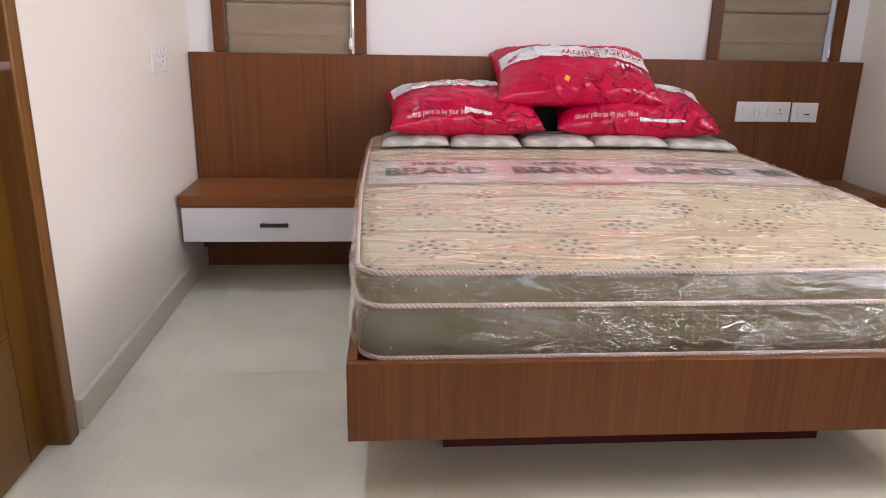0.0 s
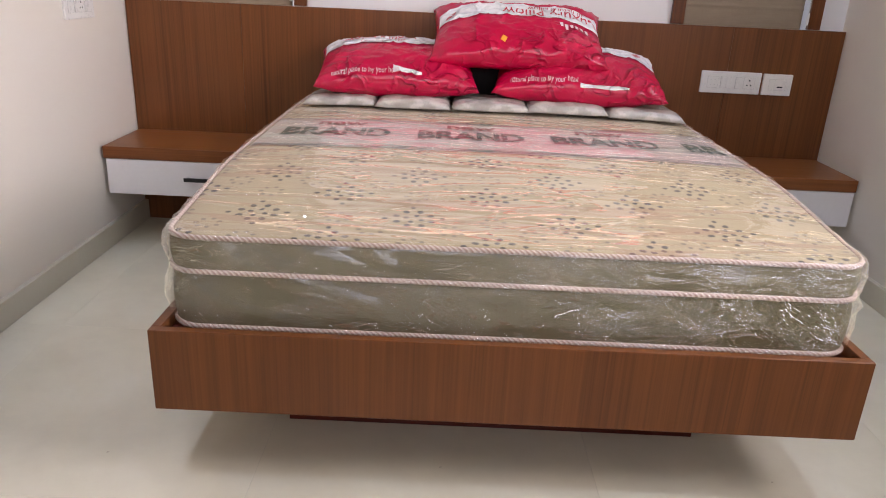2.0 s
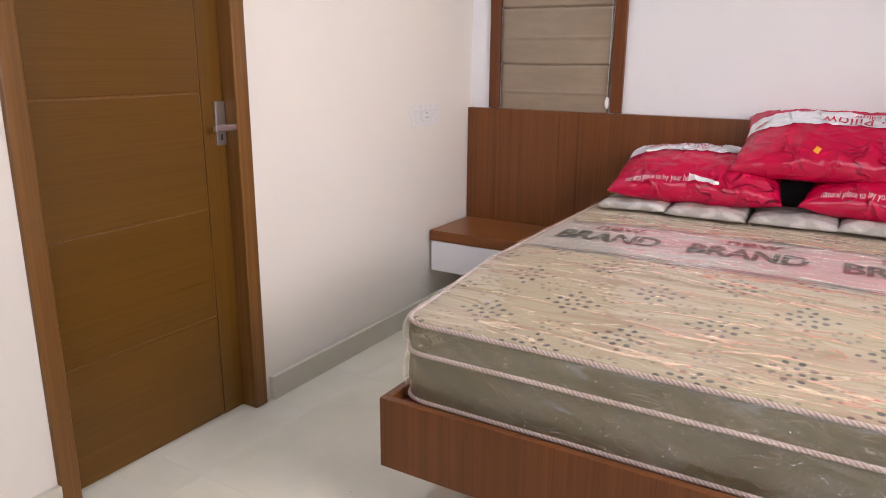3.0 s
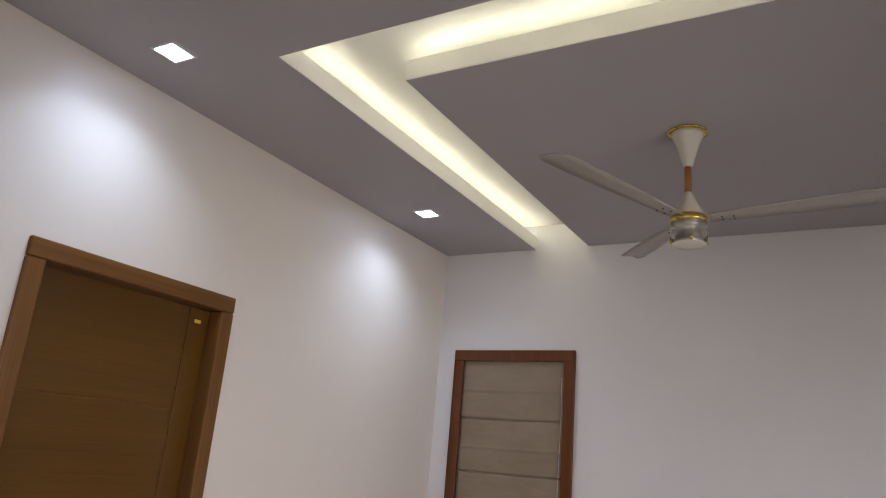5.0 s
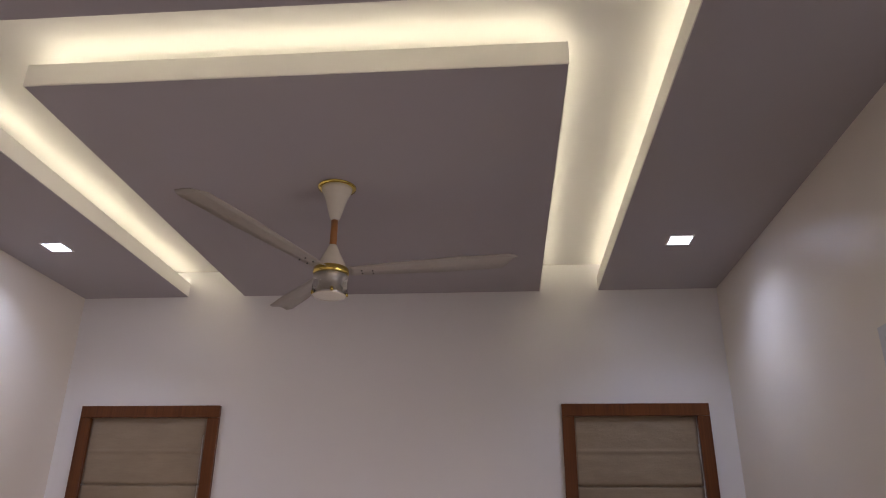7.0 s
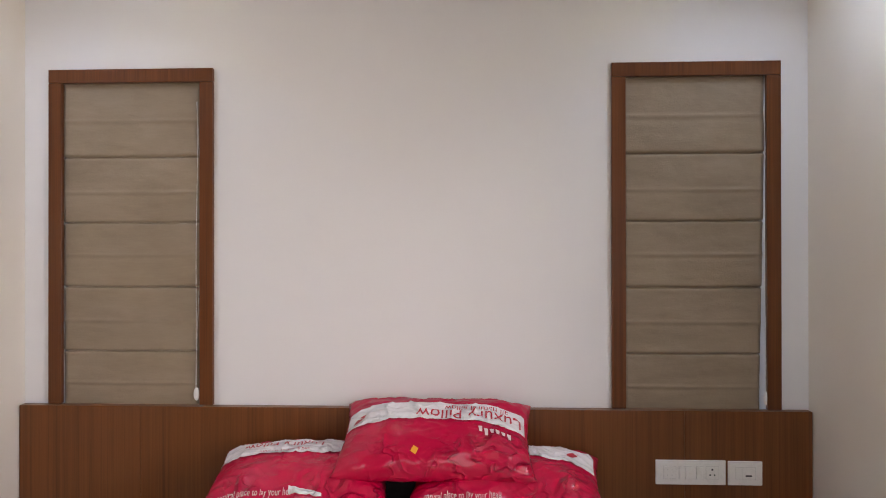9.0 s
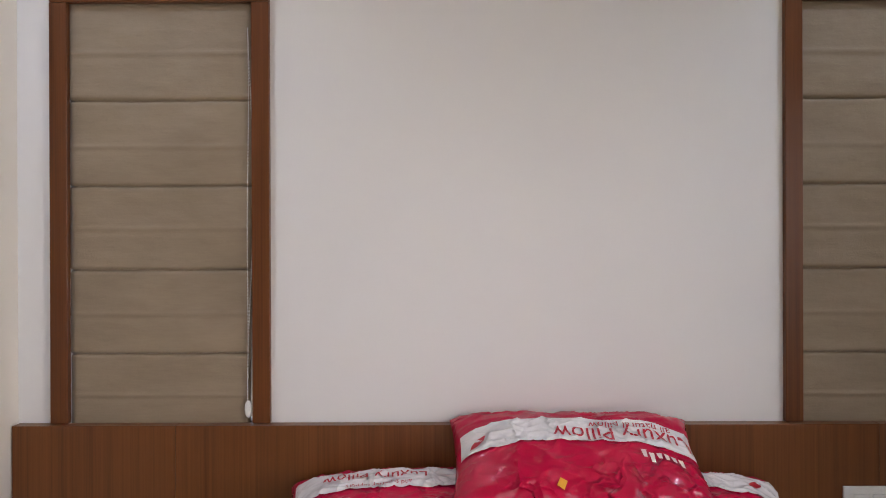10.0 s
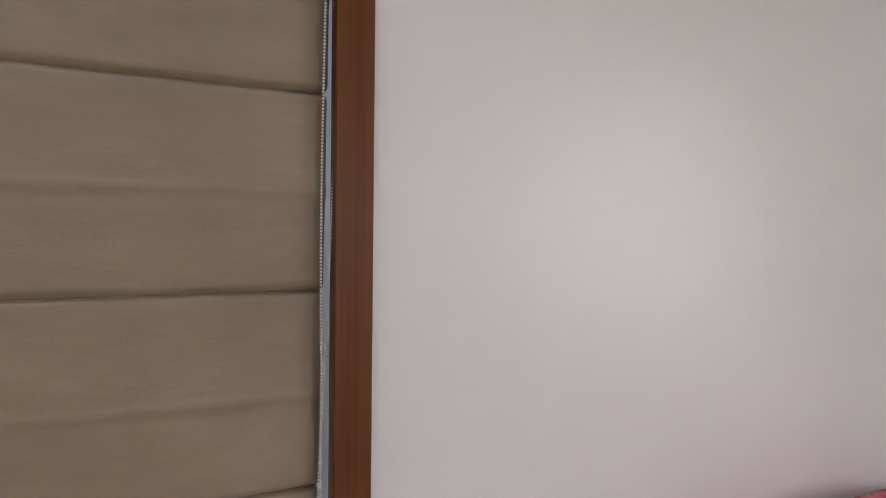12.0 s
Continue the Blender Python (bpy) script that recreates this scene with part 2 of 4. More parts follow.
def film_material(name, tint, haze):
    """Thin clear packing film: clear, with its gloss on top."""
    n = Nodes(name)
    clear = n.add("ShaderNodeBsdfTransparent")
    clear.inputs[0].default_value = (*tint, 1)
    gloss = n.add("ShaderNodeBsdfAnisotropic")
    gloss.inputs["Roughness"].default_value = 0.08
    gloss.inputs["Color"].default_value = (1, 1, 1, 1)
    sep = n.add("ShaderNodeSeparateXYZ")
    n.put(sep.inputs[0], n.coords())
    slant = n.add("ShaderNodeCombineXYZ")
    facing = n.add("ShaderNodeSeparateXYZ")
    n.put(facing.inputs[0], n.add("ShaderNodeNewGeometry").outputs["Normal"])
    side = n.math("SUBTRACT", 1.0, n.math("ABSOLUTE", facing.outputs[2]))
    top = n.math("SUBTRACT", 1.0, side)
    along = n.math("SUBTRACT", sep.outputs[0], sep.outputs[1])

    def blend(over_top, down_side):
        return n.math("ADD", n.math("MULTIPLY", over_top, top), n.math("MULTIPLY", down_side, side))

    n.put(slant.inputs[0], blend(n.math("MULTIPLY", sep.outputs[0], 1.1), n.math("MULTIPLY_ADD", along, 1.6, n.math("MULTIPLY", sep.outputs[2], -5.0))))
    n.put(slant.inputs[1], blend(n.math("MULTIPLY_ADD", sep.outputs[1], 8.0, n.math("MULTIPLY", sep.outputs[0], 1.6)), n.math("MULTIPLY", along, 1.5)))
    n.put(slant.inputs[2], blend(0.0, n.math("MULTIPLY_ADD", sep.outputs[2], -15.0, n.math("MULTIPLY", along, -6.0))))

    def ridge(scale, sharp):
        d = n.math("ABSOLUTE", n.math("MULTIPLY_ADD", n.noise(slant.outputs[0], scale, 1.5), 2.0, -1.0))
        return n.math("POWER", n.math("MAXIMUM", n.math("MULTIPLY_ADD", d, -sharp, 1.0), 0.0), 1.5)

    def patch(scale, low):
        return n.math("MINIMUM", n.math("MULTIPLY", n.math("MAXIMUM", n.math("SUBTRACT", n.noise(n.coords(), scale, 1), low), 0.0), 6.0), 1.0)

    long_folds = n.math("MULTIPLY", ridge(0.75, 12.0), patch(2.6, 0.30))
    short_folds = n.math("MULTIPLY", ridge(1.7, 9.0), patch(5.0, 0.46))
    fine_folds = n.math("MULTIPLY", ridge(3.6, 6.0), patch(7.0, 0.52))
    crinkle = n.math("ADD", long_folds, n.math("ADD", n.math("MULTIPLY", short_folds, 0.34), n.math("MULTIPLY", fine_folds, 0.12)))
    crinkle = n.math("MULTIPLY", crinkle, n.math("MULTIPLY_ADD", side, 0.6, 1.0))
    bump = n.bump(crinkle, 1.0, 0.012)
    n.put(gloss.inputs["Normal"], bump)
    weight = n.add("ShaderNodeFresnel")
    weight.inputs["IOR"].default_value = 1.42
    n.put(weight.inputs["Normal"], bump)
    fac = n.math("MINIMUM", n.math("MULTIPLY_ADD", weight.outputs[0], n.math("MULTIPLY_ADD", side, 2.2, 1.25), haze), 0.55)
    n.put(gloss.inputs["Color"], fac)
    mix = n.add("ShaderNodeAddShader")
    n.put(mix.inputs[0], clear.outputs[0])
    n.put(mix.inputs[1], gloss.outputs[0])
    n.put(n.out.inputs["Surface"], mix.outputs[0])
    return n.mat


def bag_material(name, color, rough=0.2):
    """Glossy printed polythene, creased."""
    n = Nodes(name)
    soft = n.noise(n.coords(), 9, 3, 0.5)

    def ridge(scale, sharp, stretch):
        d = n.math("ABSOLUTE", n.math("MULTIPLY_ADD", n.noise(n.coords(stretch), scale, 1.5), 2.0, -1.0))
        return n.math("POWER", n.math("MAXIMUM", n.math("MULTIPLY_ADD", d, -sharp, 1.0), 0.0), 1.5)

    patch = n.math("MULTIPLY", n.math("MAXIMUM", n.math("SUBTRACT", n.noise(n.coords(), 4.5, 1), 0.42), 0.0), 5.0)
    creases = n.math("ADD", ridge(8, 8.0, (1.0, 0.5, 0.8)), n.math("MULTIPLY", ridge(19, 7.0, (0.7, 1.0, 0.9)), 0.6))
    n.bump(n.math("ADD", n.math("MULTIPLY", creases, patch), n.math("MULTIPLY", soft, 0.6)), 1.0, 0.013)
    col = n.mix(n.math("MULTIPLY", soft, 0.2), color, tuple(c * 0.72 for c in color))
    return n.set(color=col, rough=rough + 0.25, spec=0.08, coat=0.75, coat_rough=0.07)


def pack_material():
    n = Nodes("silver_grey_satin_in_film")
    leaf = n.noise(n.coords(), 13, 4, 0.6)
    col = n.ramp(leaf, [(0.4, (0.35, 0.325, 0.28)), (0.52, (0.41, 0.38, 0.33)), (0.58, (0.54, 0.505, 0.455))])
    n.bump(n.noise(n.coords((9, 22, 12)), 1.0, 4), 0.5, 0.012)
    return n.set(color=col, rough=0.35, coat=0.8, coat_rough=0.1)


def glass_material():
    n = Nodes("window_glass")
    return n.set(color=(0.95, 0.97, 1.0), rough=0.02, trans=1.0, ior=1.45)


def acrylic_material():
    n = Nodes("pearl_acrylic_motor_cover")
    return n.set(color=(0.96, 0.95, 0.92), rough=0.04, trans=0.92, ior=1.35)


M_FLOOR = floor_material()
M_BLIND = blind_material()
M_QUILT = quilt_material()
M_SIDE = plain("olive_beige_border_cloth", (0.175, 0.155, 0.086), 0.55, grain=0.3)


def braid_material():
    n = Nodes("pale_pink_braid")
    sep = n.add("ShaderNodeSeparateXYZ")
    n.put(sep.inputs[0], n.coords())
    along = n.math("ADD", n.math("ADD", sep.outputs[0], sep.outputs[1]), n.math("MULTIPLY", sep.outputs[2], 0.8))
    twist = n.math("SINE", n.math("MULTIPLY", along, 2 * math.pi / 0.012))
    col = n.mix(n.math("GREATER_THAN", twist, 0.1), (0.66, 0.56, 0.49), (0.47, 0.33, 0.28))
    n.bump(twist, 0.5, 0.001)
    return n.set(color=col, rough=0.7)


M_PIPING = braid_material()
def strip_material():
    """Milky printed film, pink in places and grey-green in others."""
    n = Nodes("milky_printed_film")
    cloud = n.noise(n.coords((2.2, 3.5, 1)), 1.0, 3)
    col = n.ramp(cloud, [(0.40, (0.47, 0.46, 0.385)), (0.5, (0.54, 0.46, 0.41)), (0.60, (0.56, 0.42, 0.385))])
    return n.set(color=col, rough=0.35)


M_FILM = film_material("clear_mattress_film", (0.80, 0.80, 0.79), 0.0)
M_STRIP = strip_material()
M_STRIP_LINE = plain("grey_green_print_line", (0.16, 0.18, 0.15), 0.4)
M_INK_GREEN = plain("dark_green_ink", (0.10, 0.135, 0.105), 0.4)
M_INK_RED = plain("brown_red_ink", (0.28, 0.12, 0.10), 0.4)
M_RED = bag_material("red_polythene", (0.52, 0.0015, 0.042))
M_WHITE_PRINT = bag_material("white_print_on_polythene", (0.78, 0.74, 0.74))
M_PRINT_RED = plain("red_ink", (0.50, 0.012, 0.03), 0.3)
M_PRINT_WHITE = plain("white_ink", (0.76, 0.50, 0.52), 0.3)
M_PACK = pack_material()
M_GLASS = glass_material()
M_ACRYLIC = acrylic_material()

# ---- building helpers ----
ORIGIN = {}


def thing(name, at, label, category, group="", kind=""):
    """An Empty at a thing's base, that parents its parts."""
    ob = new(name)
    ob.empty_display_size = 0.1
    ob.location = at
    ORIGIN[ob.name] = Vector(at)
    return tagged(ob, label, category, group, kind)


def part(name, bm, material, parent=None, label="", smooth=False):
    """One mesh object, built in world coordinates, under a thing or a part."""
    base = ORIGIN[parent.name] if parent else Vector((0, 0, 0))
    bmesh.ops.translate(bm, vec=-base, verts=bm.verts)
    me = bpy.data.meshes.new(name)
    bm.to_mesh(me)
    bm.free()
    me.materials.append(material)
    if smooth:
        for p in me.polygons:
            p.use_smooth = True
    ob = new(name, me)
    ORIGIN[ob.name] = base
    if parent:
        ob.parent = parent
    if label:
        ob["label"] = label
    return ob


def solo(name, bm, material, label, category, at=(0, 0, 0), group="", kind="", smooth=False):
    """A thing that is one mesh."""
    at = Vector(at)
    bmesh.ops.translate(bm, vec=-at, verts=bm.verts)
    ob = part(name, bm, material, smooth=smooth)
    ob.location = at
    ORIGIN[ob.name] = at
    return tagged(ob, label, category, group, kind)


def box(x0, x1, y0, y1, z0, z1, bevel=0.0, segments=2, bm=None):
    bm = bm or bmesh.new()
    made = bmesh.ops.create_cube(bm, size=1.0)["verts"]
    for v in made:
        v.co = Vector((x0 + (v.co.x + 0.5) * (x1 - x0), y0 + (v.co.y + 0.5) * (y1 - y0), z0 + (v.co.z + 0.5) * (z1 - z0)))
    if bevel:
        edges = list({e for v in made for e in v.link_edges})
        bmesh.ops.bevel(bm, geom=edges, offset=bevel, segments=segments, affect="EDGES", profile=0.6)
    return bm


def lathe(profile, centre, count=40, bm=None):
    """A turned body from (radius, z) pairs, top or bottom first."""
    bm = bm or bmesh.new()
    rings = []
    for r, z in profile:
        ring = [bm.verts.new((centre[0] + r * math.cos(2 * math.pi * i / count), centre[1] + r * math.sin(2 * math.pi * i / count), z)) for i in range(count)]
        rings.append(ring)
    for a, b in zip(rings, rings[1:]):
        for i in range(count):
            j = (i + 1) % count
            bm.faces.new((a[i], a[j], b[j], b[i]))
    bm.faces.new(rings[0])
    bm.faces.new(list(reversed(rings[-1])))
    bmesh.ops.recalc_face_normals(bm, faces=bm.faces)
    return bm


def slab(axis, lo, hi, us, vs, holes, bm=None):
    """A wall or ceiling between lo and hi along axis, over the spans us and vs of the two other axes (in x, y, z order), with holes through it."""
    bm = bm or bmesh.new()
    cut_u = sorted({us[0], us[1], *(h[k] for h in holes for k in (0, 1))})
    cut_v = sorted({vs[0], vs[1], *(h[k] for h in holes for k in (2, 3))})
    cut_u = [u for u in cut_u if us[0] <= u <= us[1]]
    cut_v = [v for v in cut_v if vs[0] <= v <= vs[1]]

    def solid(i, j):
        if not (0 <= i < len(cut_u) - 1 and 0 <= j < len(cut_v) - 1):
            return False
        u, v = (cut_u[i] + cut_u[i + 1]) / 2, (cut_v[j] + cut_v[j + 1]) / 2
        return not any(h[0] < u < h[1] and h[2] < v < h[3] for h in holes)

    def point(d, u, v):
        return {"x": (d, u, v), "y": (u, d, v), "z": (u, v, d)}[axis]

    cache = {}

    def vert(d, u, v):
        key = point(d, u, v)
        if key not in cache:
            cache[key] = bm.verts.new(key)
        return cache[key]

    for i in range(len(cut_u) - 1):
        for j in range(len(cut_v) - 1):
            if not solid(i, j):
                continue
            u0, u1, v0, v1 = cut_u[i], cut_u[i + 1], cut_v[j], cut_v[j + 1]
            for d in (lo, hi):
                bm.faces.new([vert(d, u0, v0), vert(d, u1, v0), vert(d, u1, v1), vert(d, u0, v1)])
            for (di, dj), (a, b) in {(-1, 0): ((u0, v0), (u0, v1)), (1, 0): ((u1, v0), (u1, v1)), (0, -1): ((u0, v0), (u1, v0)), (0, 1): ((u0, v1), (u1, v1))}.items():
                if not solid(i + di, j + dj):
                    bm.faces.new([vert(lo, *a), vert(lo, *b), vert(hi, *b), vert(hi, *a)])
    bmesh.ops.recalc_face_normals(bm, faces=bm.faces)
    return bm


def lettering(body, size, place, bm=None, lean=0.0, spacing=1.0, bold=0.0, fine=0.0):
    """Flat letters of the built-in font, laid out by place(u, v) in metres from the line's start."""
    bm = bm or bmesh.new()
    cu = bpy.data.curves.new("letters", "FONT")
    cu.body, cu.size, cu.resolution_u, cu.space_character, cu.shear, cu.offset = body, size, 3, spacing, lean, bold
    ob = bpy.data.objects.new("letters", cu)
    scene.collection.objects.link(ob)
    me = bpy.data.meshes.new_from_object(ob.evaluated_get(bpy.context.evaluated_depsgraph_get()))
    flat = bmesh.new()
    flat.from_mesh(me)
    if fine:
        bmesh.ops.triangulate(flat, faces=flat.faces)
        for _ in range(3):
            long = [e for e in flat.edges if e.calc_length() > fine]
            if long:
                bmesh.ops.subdivide_edges(flat, edges=long, cuts=1)
                bmesh.ops.triangulate(flat, faces=flat.faces)
    made = {v: bm.verts.new(place(v.co.x, v.co.y)) for v in flat.verts}
    for p in flat.faces:
        try:
            bm.faces.new([made[v] for v in p.verts])
        except ValueError:
            pass
    flat.free()
    bpy.data.objects.remove(ob)
    bpy.data.curves.remove(cu)
    bpy.data.meshes.remove(me)
    return bm


def tube(points, radius, count=8, bm=None, closed=False):
    """A round cord through points."""
    bm = bm or bmesh.new()
    points = [Vector(p) for p in points]
    rings, last = [], len(points) - 1
    for k, p in enumerate(points):
        a = points[k - 1] if k or closed else p
        b = points[(k + 1) % len(points)] if k < last or closed else p
        along = (b - a).normalized()
        side = along.cross(Vector((0, 0, 1)))
        side = side.normalized() if side.length > 1e-4 else Vector((1, 0, 0))
        up = side.cross(along)
        rings.append([bm.verts.new(p + radius * (math.cos(2 * math.pi * i / count) * side + math.sin(2 * math.pi * i / count) * up)) for i in range(count)])
    pairs = list(zip(rings, rings[1:])) + ([(rings[-1], rings[0])] if closed else [])
    for a, b in pairs:
        for i in range(count):
            j = (i + 1) % count
            bm.faces.new((a[i], a[j], b[j], b[i]))
    if not closed:
        bm.faces.new(rings[0])
        bm.faces.new(list(reversed(rings[-1])))
    bmesh.ops.recalc_face_normals(bm, faces=bm.faces)
    return bm


# ---- walls, ceiling, floor ----
WINDOWS = [(0.108, 0.769), (2.318, 2.952)]
CASING = 0.053
Z_WIN = 2.292
ADDED_REAR_WINDOW = (0.63, 2.43, 0.9, 2.2)
SIDE_WINDOW = (-2.75, -1.32, 0.95, 2.255)

holes = [(a + CASING - 0.012, b - CASING + 0.012, 0.93, Z_WIN - CASING + 0.012) for a, b in WINDOWS]
solo("wall_north", slab("y", 0.0, 0.2, (-0.2, W + 0.2), (-0.1, 3.1), holes), M_WALL_WHITE, "white satin-painted wall behind the bed", "wall", kind="structure")
solo("wall_west", slab("x", -0.2, 0.0, (SOUTH, 0.0), (-0.1, 3.1), [(DOOR_Y0 + 0.02, DOOR_Y1 - 0.02, -0.1, DOOR_Z - 0.02)]), M_WALL_CREAM,
     "cream satin-painted wall with a door", "wall", kind="structure")
solo("wall_east", slab("x", W, W + 0.2, (SOUTH, 0.0), (-0.1, 3.1), [SIDE_WINDOW]), M_WALL_CREAM, "cream satin-painted wall with a window", "wall", kind="structure")
solo("wall_south", slab("y", SOUTH - 0.2, SOUTH, (-0.2, W + 0.2), (-0.1, 3.1), [ADDED_REAR_WINDOW]), M_WALL_CREAM, "cream painted wall with an added wide window", "wall", kind="structure")
solo("ceiling", slab("z", Z_TOP, Z_TOP + 0.1, (0.0, W), (SOUTH, 0.0), []), M_COVE, "white painted ceiling above the light coves", "ceiling", kind="structure")
solo("ceiling_border", slab("z", Z_CEIL, Z_CEIL + 0.068, (0.0, W), (SOUTH, 0.0), [(X_OUT0, X_OUT1, Y_OUT, 0.1)]), M_CEIL_SHADED,
     "white dropped ceiling border round the coves, coloured darker for shade", "ceiling", kind="structure")
solo("ceiling_panel", slab("z", Z_CEIL, Z_CEIL + 0.068, (X_IN0, X_IN1), (Y_IN, 0.0), []), M_CEIL_SHADED, "white dropped ceiling panel that carries the fan, coloured darker for shade", "ceiling", kind="structure")


def cove_edge(name, x0, x1, y0, y1):
    """A white strip added over a cove's upright edge, which the ceiling colour darkens."""
    solo(name, box(x0, x1, y0, y1, Z_CEIL + 0.0015, Z_CEIL + 0.0685), M_COVE, "white painted upright edge of the light cove", "ceiling trim", kind="structure")


cove_edge("trim_cove_west", X_OUT0 - 0.003, X_OUT0 + 0.003, Y_OUT + 0.003, -0.001)
cove_edge("trim_cove_east", X_OUT1 - 0.003, X_OUT1 + 0.003, Y_OUT + 0.003, -0.001)
cove_edge("trim_cove_south", X_OUT0 - 0.003, X_OUT1 + 0.003, Y_OUT - 0.003, Y_OUT + 0.0025)
cove_edge("trim_panel_west", X_IN0 - 0.003, X_IN0 + 0.003, Y_IN + 0.003, -0.001)
cove_edge("trim_panel_east", X_IN1 - 0.003, X_IN1 + 0.003, Y_IN + 0.003, -0.001)
cove_edge("trim_panel_south", X_IN0 - 0.003, X_IN1 + 0.003, Y_IN - 0.003, Y_IN + 0.0025)
solo("ground", slab("z", -0.5, -0.4, (-400, 400), (-400, 400), []), M_EARTH, "bare dry ground outside", "ground", kind="structure")

floor = solo("floor", slab("z", -0.1, -0.0007, (0.0, W), (SOUTH, 0.0), []), M_SEALANT, "polished cream vitrified tile floor", "floor", kind="structure")


def skirting(name, x0, x1, y0, y1):
    bm = box(x0, x1, y0, y1, 0.0, 0.090, 0.0015, 1)
    solo(name, bm, M_SKIRT, "beige tile skirting along the wall", "skirting", kind="structure")


skirting("baseboard_west", 0.0, 0.020, DOOR_Y1 + 0.026, HB_Y)
skirting("baseboard_west_far", 0.0, 0.020, SOUTH, DOOR_Y0)
skirting("baseboard_east", W - 0.020, W, SOUTH, HB_Y)
skirting("baseboard_south", 0.021, W - 0.021, SOUTH, SOUTH + 0.020)


# ---- cove light strips and downlights ----
def led_strip(x0, x1, y0, y1):
    z = Z_CEIL + 0.068
    ob = thing("led_strip", ((x0 + x1) / 2, (y0 + y1) / 2, z), "lit warm white light strip lying in the ceiling cove", "light strip", "cove light strips")
    part("tape", box(x0, x1, y0, y1, z + 0.0005, z + 0.002), M_SWITCH, ob)
    part("diodes", box(x0 + 0.001, x1 - 0.001, y0 + 0.001, y1 - 0.001, z + 0.0022, z + 0.007), M_LED, ob, "glowing warm diodes")


led_strip(X_OUT0 - 0.020, X_OUT0 - 0.011, Y_OUT + 0.02, -0.012)
led_strip(X_OUT1 + 0.011, X_OUT1 + 0.020, Y_OUT + 0.02, -0.012)
led_strip(X_IN0 + 0.03, X_IN1 - 0.03, Y_IN + 0.011, Y_IN + 0.020)
led_strip(X_OUT0 + 0.03, X_OUT1 - 0.03, Y_OUT - 0.020, Y_OUT - 0.011)
led_strip(X_IN1 - 0.020, X_IN1 - 0.011, Y_IN + 0.05, -0.012)
led_strip(X_IN0 + 0.011, X_IN0 + 0.020, Y_IN + 0.05, -0.012)


def downlight(x, y):
    ob = thing("downlight", (x, y, Z_CEIL), "small square recessed downlight, lit cool white", "downlight", "ceiling downlights")
    bm = slab("z", Z_CEIL - 0.004, Z_CEIL - 0.0005, (x - 0.047, x + 0.047), (y - 0.047, y + 0.047), [(x - 0.040, x + 0.040, y - 0.040, y + 0.040)])
    part("frame", bm, M_SWITCH, ob)
    part("diffuser", box(x - 0.0395, x + 0.0395, y - 0.0395, y + 0.0395, Z_CEIL - 0.0025, Z_CEIL - 0.0006), M_SPOT, ob, "glowing white diffuser")
    lamp = new("downlight_lamp", bpy.data.lights.new("downlight_lamp", "AREA"))
    lamp.data.size, lamp.data.spread = 0.078, radians(126)
    lamp.data.energy, lamp.data.color = SPOT_WATTS, SPOT_COLOR
    lamp.location = (x, y, Z_CEIL - 0.005)


for spot in ((0.255, -0.665), (2.765, -0.595), (0.245, -2.14), (2.735, -2.10)):
    downlight(*spot)


# ---- windows with casings and roman blinds ----
def casing(name, x0, x1):
    ob = thing(name, ((x0 + x1) / 2, 0, HB_TOP), "tall window with a red-brown laminate casing", "window", kind="structure")
    z0 = HB_TOP + 0.002
    for a, b in ((x0, x0 + CASING), (x1 - CASING, x1)):
        part("jamb", box(a, b, -0.021, -0.0005, z0, Z_WIN - CASING - 0.001, 0.0015, 1), M_CASING_Z, ob)
    part("head", box(x0, x1, -0.021, -0.0005, Z_WIN - CASING, Z_WIN, 0.0015, 1), M_CASING_Z, ob)
    part("outer_frame", slab("y", 0.11, 0.16, (x0 + CASING - 0.011, x1 - CASING + 0.011), (0.931, Z_WIN - CASING + 0.011),
                             [(x0 + CASING + 0.004, x1 - CASING - 0.004, 0.95, Z_WIN - CASING - 0.02)]), M_UPVC, ob)
    pane = part("pane", box(x0 + CASING + 0.003, x1 - CASING - 0.003, 0.13, 0.135, 0.949, Z_WIN - CASING - 0.019), M_GLASS, ob)
    pane.visible_shadow = False


for k, (a, b) in enumerate(WINDOWS):
    casing("window_%d" % (k + 1), a, b)


